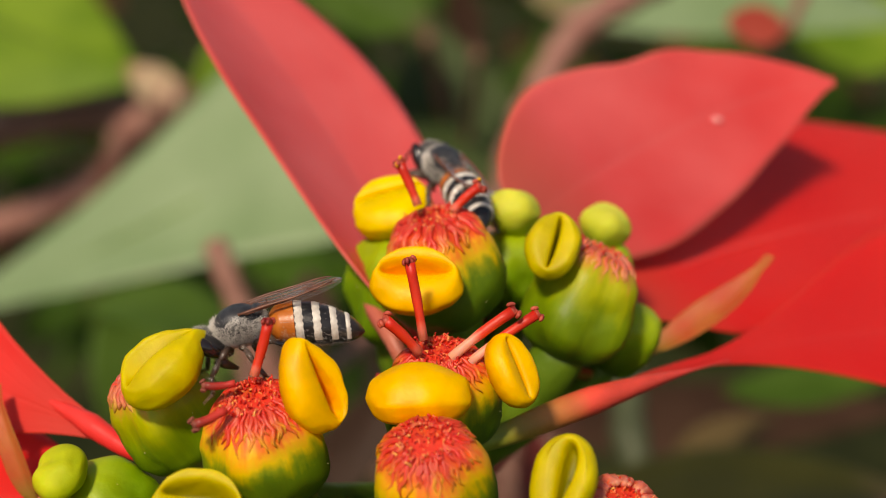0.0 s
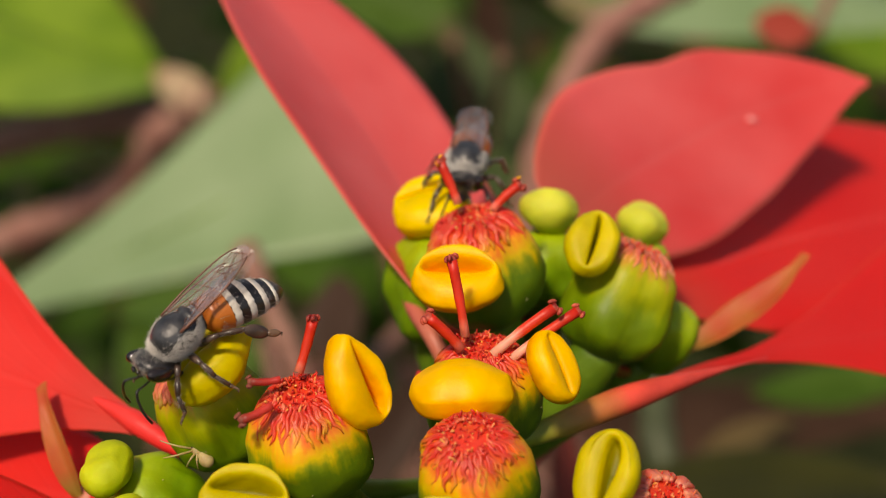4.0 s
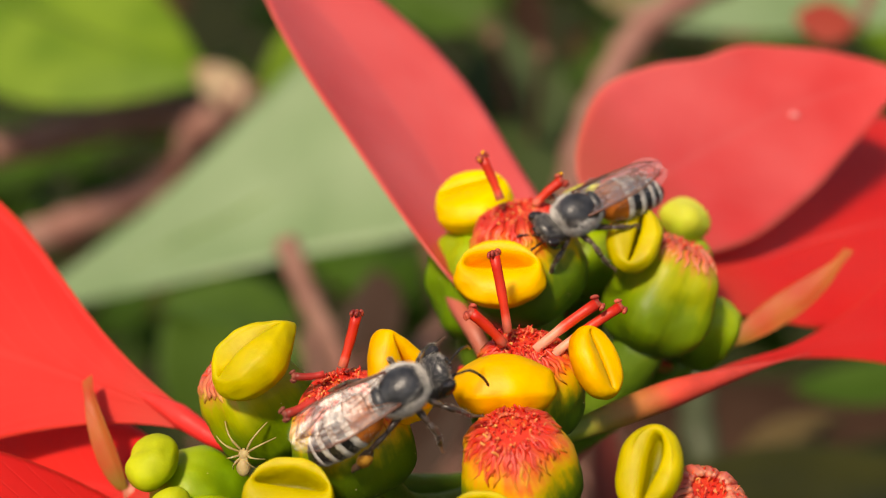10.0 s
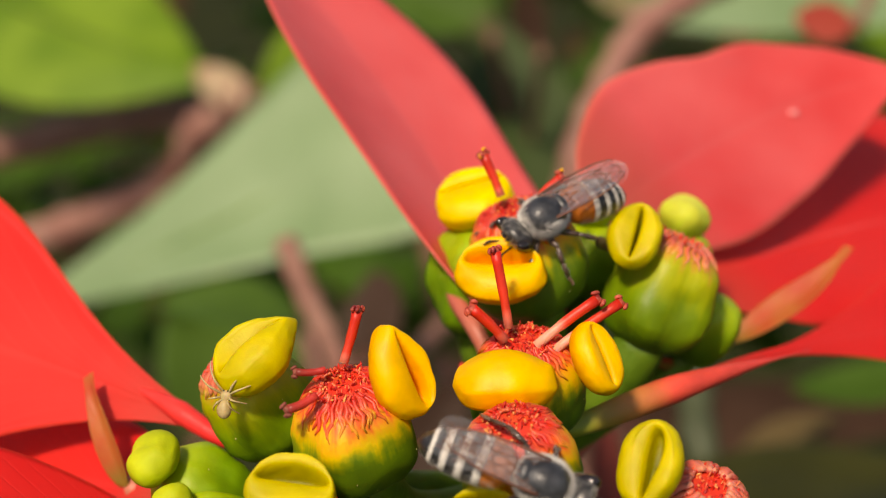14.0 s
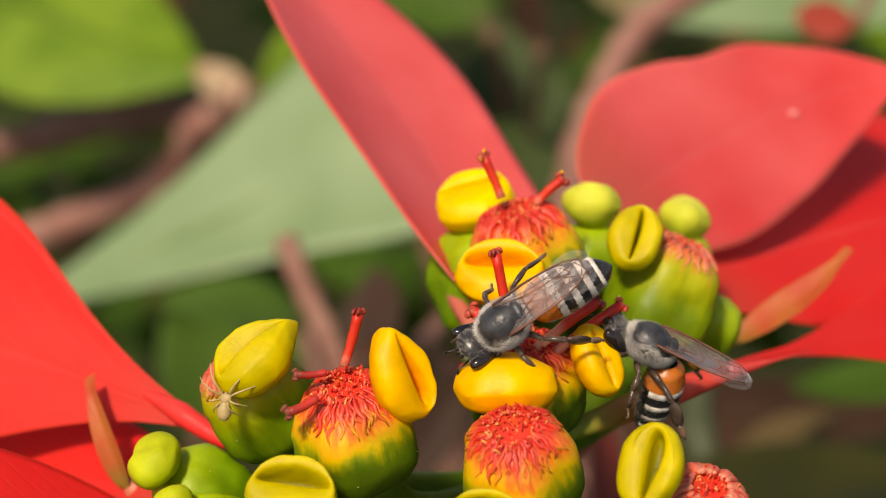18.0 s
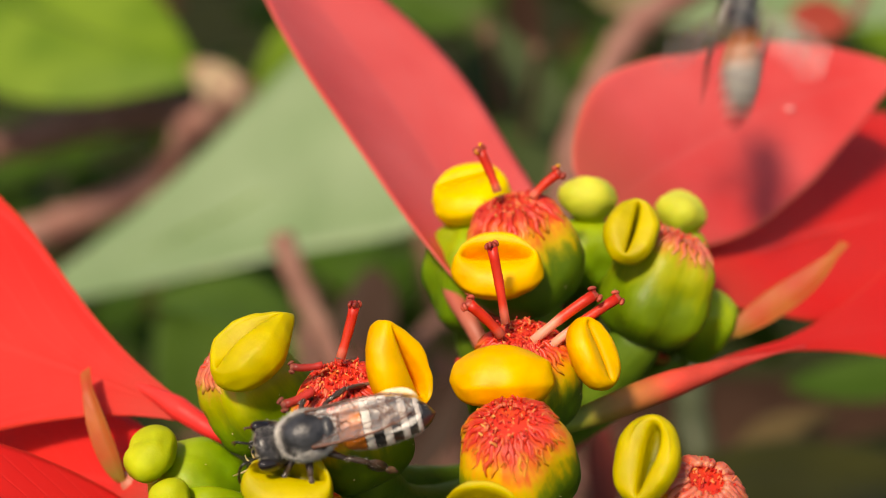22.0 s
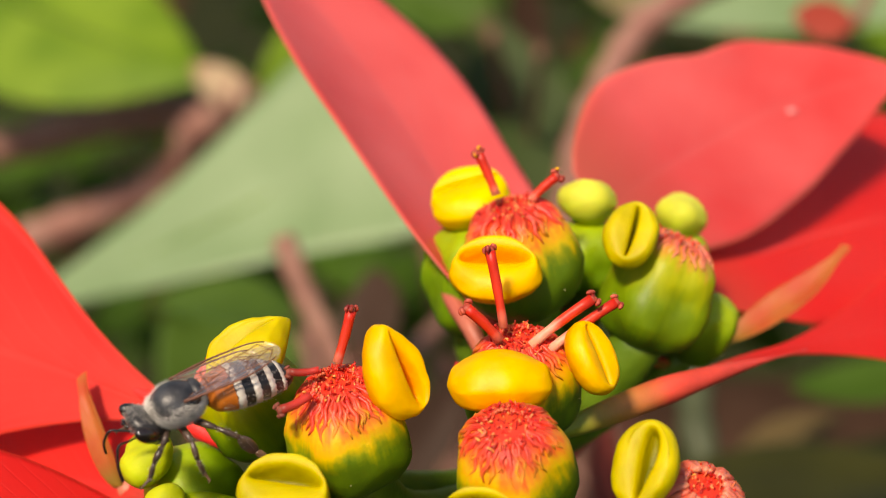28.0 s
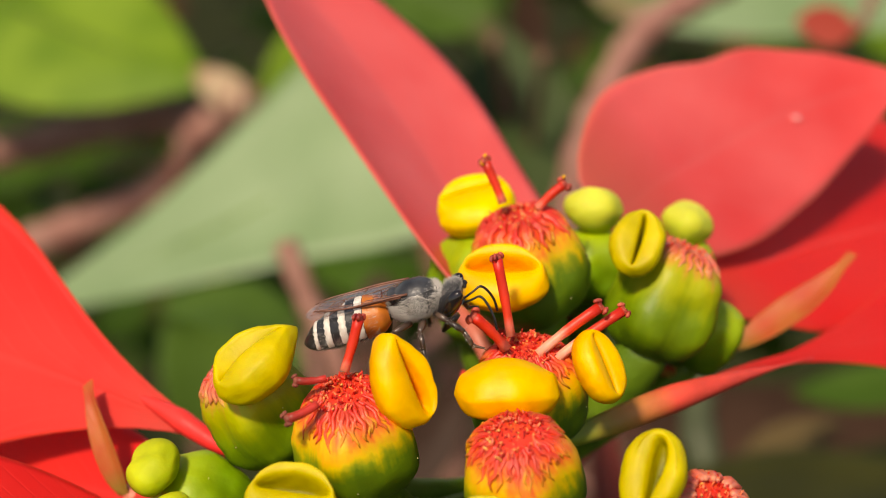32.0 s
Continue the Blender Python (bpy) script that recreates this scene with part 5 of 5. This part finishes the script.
# ---- what moves ----
def motions():
    rows_a = [
        (0, -0.00586, -0.00328, 1.09770, 10.9, 13.4, 186.9, -2, 0.03, 0, 0),
        (0.5, -0.00722, -0.00397, 1.09942, 2.7, -8.5, 181.6, 0, 0, 0, -9),
        (1, -0.00887, -0.00555, 1.09970, 5.0, -0.6, 194.8, -7, 0, 0, -9),
        (1.5, -0.00923, -0.00550, 1.09940, 5.0, -3.5, 193.7, 0, 0, 0, -9),
        (2, -0.00940, -0.00585, 1.09939, 5.3, -5.3, 192.9, 6, 0, 0, -9),
        (2.5, -0.00937, -0.00525, 1.09882, 1.9, -2.7, 193.6, 1, 0, 0, -9),
        (3, -0.00950, -0.00529, 1.09925, 4.4, 8.7, 199.4, -7, 0, 0, -9),
        (3.5, -0.01003, -0.00642, 1.09960, -4.1, 11.9, 202.8, -20, 0, 0, -9),
        (4.5, -0.01113, -0.00669, 1.09699, 5.7, 49.6, -118.9, 0, 0, 0, 0),
        (5.5, -0.01112, -0.00726, 1.09461, 26.3, 53.0, -80.9, 0, 0, 0, 0),
        (6, -0.01047, -0.00875, 1.09445, 17.0, 59.1, -84.7, 0, 0, 0, 0),
        (6.5, -0.00987, -0.00911, 1.09480, 13.8, 58.9, -81.4, 0, 0, 0, 0),
        (7, -0.00974, -0.00910, 1.09473, 12.6, 58.7, -79.1, 0, 0, 0, 0),
        (7.5, -0.00968, -0.00859, 1.09482, 31.8, 60.0, -59.3, 0, 0.08, 0, 0),
        (8, -0.00812, -0.01128, 1.09554, 70.8, 31.3, 2.5, 0, 0.16, 0, 0),
        (8.5, -0.00723, -0.01186, 1.09545, 58.7, 23.0, 8.1, -3, 0.14, 0, 0),
        (9, -0.00415, -0.01119, 1.09488, 49.2, 4.4, 14.2, -6, 0.04, 0, 0),
        (9.5, -0.00221, -0.01162, 1.09743, 43.2, -22.7, 27.3, -16, 0, 0, 0),
        (10, -0.00197, -0.01074, 1.09778, 40.1, -29.3, 8.0, -4, 0.1, 0, 0),
        (10.5, -0.00186, -0.01087, 1.09787, 44.2, -23.3, 20.3, -12, 0, 0, 0),
        (11, -0.00093, -0.01162, 1.09626, 51.3, 11.1, -1.7, 1, 0, 0, 0),
        (11.5, -0.00014, -0.01238, 1.09590, 47.7, 19.6, -15.3, 1, 0, 0, 0),
        (12, 0.00143, -0.01313, 1.09555, 13.4, 38.4, -73.8, 0, 0, 0, 0),
        (12.5, 0.00171, -0.01305, 1.09568, 11.5, 41.9, -75.1, 0, 0, 0, 0),
        (13, 0.00260, -0.01320, 1.09529, 18.4, 42.3, -61.5, 0, 0, 0, 0),
        (13.5, 0.00244, -0.01321, 1.09527, 18.8, 50.1, -63.7, 0, 0, 0, 0),
        (14, 0.00445, -0.01406, 1.09468, 41.8, 20.3, -10.3, 0, 0, 0, 0),
        (14.5, 0.00703, -0.01307, 1.09567, 44.1, -6.1, 2.5, 0, 0, 0, 0),
        (15.5, 0.00946, -0.00902, 1.09502, 44.9, -55.9, 43.5, 0, 0, 0, 0),
        (16.5, 0.00925, -0.00535, 1.09592, 20.3, -58.1, 106.1, 0, 0, 0, 0),
        (17, 0.01007, -0.00346, 1.09715, 18.5, -78.1, 166.6, 17, 0, 38, 0),
        (17.5, 0.01057, -0.00360, 1.09605, 7.8, -32.8, 162.2, -35, 0, 0, 0),
        (18, 0.01038, -0.00312, 1.09601, -9.5, -26.7, 168.6, -60, 0, 0, 0),
        (18.5, 0.01016, -0.00359, 1.09669, -7.7, -41.9, 153.2, -25, 0, 0, 0),
        (19, 0.00916, -0.00219, 1.09935, 12.6, -45.3, 87.9, 4, 0, 0, 0),
        (19.5, 0.00978, 0.00054, 1.10018, 33.6, -58.7, 51.8, -13, 0, 0, 0),
        (20, 0.00979, 0.00255, 1.09966, 39.1, -47.1, 28.4, -25, 0, 0, 0),
        (20.5, 0.00999, 0.00508, 1.10032, 9.7, -47.6, 76.6, 5, 0, 0, 0),
        (21, 0.01115, 0.00627, 1.10052, 12.2, -21.5, 77.7, 15, 0, 0, 0),
        (21.3, 0.01143, 0.00808, 1.10103, 1.9, -16.1, 85.1, -20, 0, 0, 0),
        (21.5, 0.01102, 0.01099, 1.10025, 5.3, -6.6, 92.8, 0, 0, 0, 0),
        (21.8, 0.01390, 0.01210, 1.10027, -2.3, -19.2, 38.9, 0, 0.6, 0, 0),
        (21.9, 0.01500, 0.01227, 1.10063, 7.4, -21.8, 41.3, 0, 1, 0, 0),
        (22, 0.01817, 0.01919, 1.10600, 1.0, -47.5, 88.3, 0, 1, 0, 0),
        (22.1, 0.02184, 0.03139, 1.11324, 4.5, -47.1, 81.8, 0, 1, 0, 0),
        (22.5, 0.01527, 0.04644, 1.12178, -29.1, -42.8, 144.2, 0, 1, 0, 0),
        (23, -0.00308, 0.04620, 1.11644, -27.4, 14.0, -166.9, 0, 1, 0, 0),
        (23.5, -0.01306, 0.04399, 1.11160, -51.5, 42.7, -144.7, 0, 0.3, 0, 0),
        (24, -0.01372, 0.04337, 1.11050, -49.2, 47.1, -138.1, 0, 0, 0, 0),
        (32, -0.01406, 0.04453, 1.11162, -49.3, 47.4, -138.2, 0, 0, 0, 0),
    ]
    rows_b = [
        (0, 0.00472, 0.01228, 1.09994, 6.4, -8.0, 110.7, 16, 0, 0, 0),
        (0.5, 0.00386, 0.01340, 1.10036, -6.0, -11.3, 134.9, 16, 0, 0, 0),
        (1, 0.00252, 0.01610, 1.09936, -0.2, -9.6, -168.0, -17, 0, 0, 0),
        (1.5, 0.00208, 0.01632, 1.09935, -3.0, -2.0, -160.0, -16, 0, 0, 0),
        (2, 0.00185, 0.01612, 1.09938, 0.1, 5.1, -157.0, -16, 0, 0, 0),
        (2.5, 0.00229, 0.01655, 1.09900, -1.0, 3.0, -156.8, -14, 0, 0, 0),
        (3, 0.00190, 0.01609, 1.09907, -1.0, 3.0, -156.5, -11, 0, 0, 0),
        (3.5, 0.00255, 0.01179, 1.10074, -6.0, 6.4, -134.0, 9, 0, 0, 0),
        (4.5, 0.00510, 0.01063, 1.10055, -3.2, -1.4, -61.7, 0, 0, 0, 0),
        (5.5, 0.00849, 0.00905, 1.10063, -16.0, -2.6, -12.3, 0, 0, 0, 0),
        (6, 0.00942, 0.00856, 1.10094, -13.0, -4.2, -18.0, -22, 0, 0, 0),
        (6.5, 0.00952, 0.00841, 1.10092, -13.0, -3.5, -18.2, -22, 0, 0, 0),
        (7, 0.00977, 0.00834, 1.10096, -13.0, -3.5, -18.1, -22, 0, 0, 0),
        (7.5, 0.00947, 0.00819, 1.10077, -11.0, -5.9, -31.2, -2, 0, 0, 0),
        (8, 0.00948, 0.00807, 1.10054, 11.6, -7.6, -61.3, 10, 0, -22, -30),
        (8.5, 0.01017, 0.00794, 1.10038, -0.5, -1.4, -61.4, -3, 0, -22, -36),
        (9, 0.01085, 0.00782, 1.10021, -12.5, 4.8, -61.6, -17, 0, -20, -42),
        (9.5, 0.00907, 0.00611, 1.10004, -25.3, 37.1, -112.6, 7, 0, 0, 0),
        (10, 0.00709, 0.00405, 1.10015, -29.0, 13.4, -153.1, 0, 0, 0, 0),
        (10.5, 0.00583, 0.00330, 1.09989, -33.2, 18.2, -157.3, 0, 0, 0, 0),
        (11, 0.00492, 0.00264, 1.09964, -37.7, 23.8, -161.0, 0, 0, 0, 0),
        (11.5, 0.00475, 0.00259, 1.09963, -38.0, 21.1, -162.6, 0, 0, 0, 0),
        (12, 0.00460, 0.00257, 1.09968, -38.2, 19.7, -163.5, 0, 0, 0, 0),
        (12.5, 0.00424, 0.00259, 1.09970, -38.4, 18.4, -164.2, 0, 0, 0, 0),
        (13, 0.00369, 0.00261, 1.09965, -38.4, 17.3, -164.9, 0, 0, 0, 0),
        (13.5, 0.00382, 0.00257, 1.09956, -36.8, 11.9, -164.5, 0, 0, 0, 0),
        (14, 0.00526, 0.00334, 1.10006, -24.9, 12.1, -146.6, 0, 0, 0, 0),
        (14.5, 0.00572, 0.00197, 1.09955, -24.6, 40.0, -124.7, 0, 0, 0, 0),
        (15.5, 0.00437, -0.00103, 1.09912, -7.9, 55.9, -100.2, 0, 0, 0, 0),
        (16.5, 0.00372, -0.00355, 1.09856, -6.5, 43.9, -99.0, 0, 0, 0, 0),
        (17, 0.00538, -0.00442, 1.09912, 17.0, 38.4, -69.5, 0, 0, 0, 0),
        (17.5, 0.00435, -0.00490, 1.09908, -2.6, 51.3, -94.1, 0, 0, 0, 0),
        (18, 0.00277, -0.00578, 1.09849, -45.0, 33.4, -171.5, 0, 0, 0, 0),
        (18.5, 0.00218, -0.00622, 1.09867, -46.8, 29.5, -170.2, 1, 0, 0, 0),
        (19, -0.00084, -0.00849, 1.09857, -47.0, 9.0, -180.7, 1, 0, 0, 0),
        (19.5, -0.00238, -0.01054, 1.09638, -52.3, 25.9, -164.8, 2, 0, 0, 0),
        (20, -0.00409, -0.01148, 1.09562, -56.2, 20.0, -164.5, 2, 0, 0, 0),
        (20.5, -0.00471, -0.01155, 1.09542, -52.9, 17.9, -163.6, 7, 0, 0, 0),
        (21, -0.00520, -0.01172, 1.09506, -49.5, 15.1, -163.1, 11, 0, 0, 0),
        (21.5, -0.00565, -0.01178, 1.09521, -46.1, 11.9, -166.4, 11, 0, 0, 0),
        (22, -0.00630, -0.01165, 1.09539, -41.7, 8.2, -169.7, 11, 0, 0, 0),
        (22.5, -0.00656, -0.01174, 1.09508, -43.5, 9.8, -175.6, 10, 0, 0, 0),
        (23, -0.00736, -0.01135, 1.09539, -43.4, 8.8, -182.4, 9, 0, 0, 0),
        (23.5, -0.00870, -0.01100, 1.09665, -57.4, -21.1, 160.0, -13, 0, 0, 0),
        (24, -0.01014, -0.00762, 1.09705, -51.6, -8.4, 116.2, 2, 0.08, 0, 0),
        (24.5, -0.01056, -0.00689, 1.09735, -34.9, -9.3, 111.7, 8, 0.06, 0, 0),
        (25, -0.01097, -0.00616, 1.09765, -18.3, -10.1, 107.2, 13, 0.05, 0, 0),
        (25.5, -0.01087, -0.00626, 1.09745, -18.3, -10.1, 107.2, 13, 0.05, 0, 0),
        (26.5, -0.01136, -0.00890, 1.09708, -35.5, -9.5, 169.1, 0, 0, 0, 0),
        (27.5, -0.01143, -0.00964, 1.09591, -6.5, 18.6, -154.0, 4, 0, 0, 0),
        (28, -0.01234, -0.00968, 1.09623, -12.3, 8.1, -150.1, 8, 0.05, 0, 0),
        (28.5, -0.01310, -0.00841, 1.09616, 4.0, 11.9, -170.8, 13, 0, 0, 0),
        (28.8, -0.01268, -0.00737, 1.09729, -6.8, 2.8, 150.7, 16, 0, 0, 0),
        (29, -0.01244, -0.00626, 1.09758, -37.8, -4.8, 134.4, 18, 0.12, 0, 0),
        (29.2, -0.01243, -0.00527, 1.09819, -54.3, -24.5, 121.6, 19, 0.1, 0, 0),
        (29.5, -0.01115, -0.00373, 1.09895, -25.9, -60.9, 67.8, 9, 0, 0, 0),
        (29.7, -0.01040, -0.00229, 1.09861, 7.4, -40.0, 7.0, 4, 0, 0, 0),
        (30, -0.00910, -0.00216, 1.09908, -3.0, -13.6, -13.0, -12, 0, 0, 0),
        (30.2, -0.00827, -0.00229, 1.09869, -0.6, -6.7, -19.3, 11, 0, 0, 0),
        (30.5, -0.00680, -0.00283, 1.09853, 1.6, -2.1, -21.4, 11, 0, 0, 0),
        (30.8, -0.00539, -0.00357, 1.09838, 5.3, -4.4, -19.8, 6, 0, 0, 0),
        (31, -0.00524, -0.00373, 1.09823, 8.5, -1.5, -21.0, 12, 0, 0, 0),
        (31.2, -0.00445, -0.00380, 1.09852, 6.9, -8.9, -15.8, 13, 0, 0, 0),
        (31.5, -0.00220, -0.00414, 1.09845, 5.0, -10.1, -13.2, 16, 0, 0, 0),
        (31.7, -0.00177, -0.00397, 1.09874, 2.7, -14.2, -9.8, 16, 0, 0, 0),
        (32, -0.00150, -0.00372, 1.09918, 0.7, -19.5, -2.2, 14, 0, 0, 0),
    ]
    rows_s = [
        (0, -0.00732, -0.00439, 1.08932, -51.5, -45.7, 149.2),
        (3, -0.01002, -0.00416, 1.09042, -52.5, -39.2, 156.1),
        (3.5, -0.01006, -0.00513, 1.09131, -52.6, -39.4, 156.1),
        (5.5, -0.00962, -0.00499, 1.09010, -40.7, -59.1, 128.1),
        (9, -0.00925, -0.00629, 1.09006, 16.6, -59.3, 51.7),
        (9.6, -0.00972, -0.00620, 1.09088, -12.5, -65.0, 90.0),
        (10, -0.00995, -0.00624, 1.09111, -12.5, -65.0, 90.0),
        (11, -0.01131, -0.00635, 1.09194, -40.2, -59.3, 128.3),
        (12, -0.01109, -0.00658, 1.09355, -22.5, -64.4, 103.1),
        (13, -0.01069, -0.00674, 1.09452, -2.1, -64.4, 76.6),
        (14, -0.01070, -0.00674, 1.09451, -2.2, -64.4, 76.6),
        (17, -0.01106, -0.00661, 1.09486, -31.3, -62.6, 115.1),
        (18, -0.01073, -0.00687, 1.09458, -2.3, -64.3, 76.7),
        (19, -0.01116, -0.00672, 1.09456, -22.6, -64.4, 103.1),
        (19.3, -0.01110, -0.00663, 1.09463, -50.8, -21.6, 169.2),
        (19.6, -0.01105, -0.00669, 1.09468, -31.3, 46.5, -150.7),
        (20, -0.01079, -0.00694, 1.09441, 39.2, 59.7, -53.5),
        (21, -0.00906, -0.00751, 1.09379, 45.0, 55.9, -43.7),
        (21.5, -0.00845, -0.00813, 1.09320, 22.8, 64.3, -76.7),
        (22.5, -0.00919, -0.00816, 1.09080, -0.8, 70.0, -107.5),
        (24, -0.00990, -0.00822, 1.08879, 12.6, 70.6, -90.4),
        (32, -0.01027, -0.00679, 1.08775, 13.0, 70.9, -90.0),
    ]
    SIDEWAYS = {bee_a.name: {}, bee_b.name: {8: 20, 8.5: 22, 9: 25}}
    for top, rows in ((bee_a, rows_a), (bee_b, rows_b)):
        walk(top, [(r[0], pose(*r[1:7])) for r in rows])
        rnd = random.Random(len(rows))
        for ob in top.children:
            at = ob.matrix_basis.copy()
            if ob.name.startswith("abdomen"):
                walk(ob, [(r[0], at @ pose(0, 0, 0, 0, r[7], SIDEWAYS[top.name].get(r[0], 0))) for r in rows])
            elif ob.name.startswith("head"):
                walk(ob, [(r[0], Matrix.Translation(at.translation) @ pose(0, 0, 0, 0, 0, r[9]) @ at.to_3x3().to_4x4() @ pose(0, 0, 0, 0, r[10], 0)) for r in rows])
            elif ob.name.startswith("leg"):
                out = -1 if at.translation.y < 0 else 1
                walk(ob, [(r[0], at @ pose(0, 0, 0, rnd.uniform(-10, 10) - out * 25 * r[8], rnd.uniform(-8, 8), rnd.uniform(-13, 13))) for r in rows])
            elif "wing" in ob.name:
                out = -1 if at.translation.y < 0 else 1
                walk(ob, [(r[0], at @ pose(0, 0, 0, rnd.uniform(-2, 2) + out * 20 * r[8] * (1 if k % 2 else -1), 0, rnd.uniform(-2, 2) - out * 62 * r[8])) for k, r in enumerate(rows)])
    walk(spider, [(r[0], pose(*r[1:])) for r in rows_s])


motions()
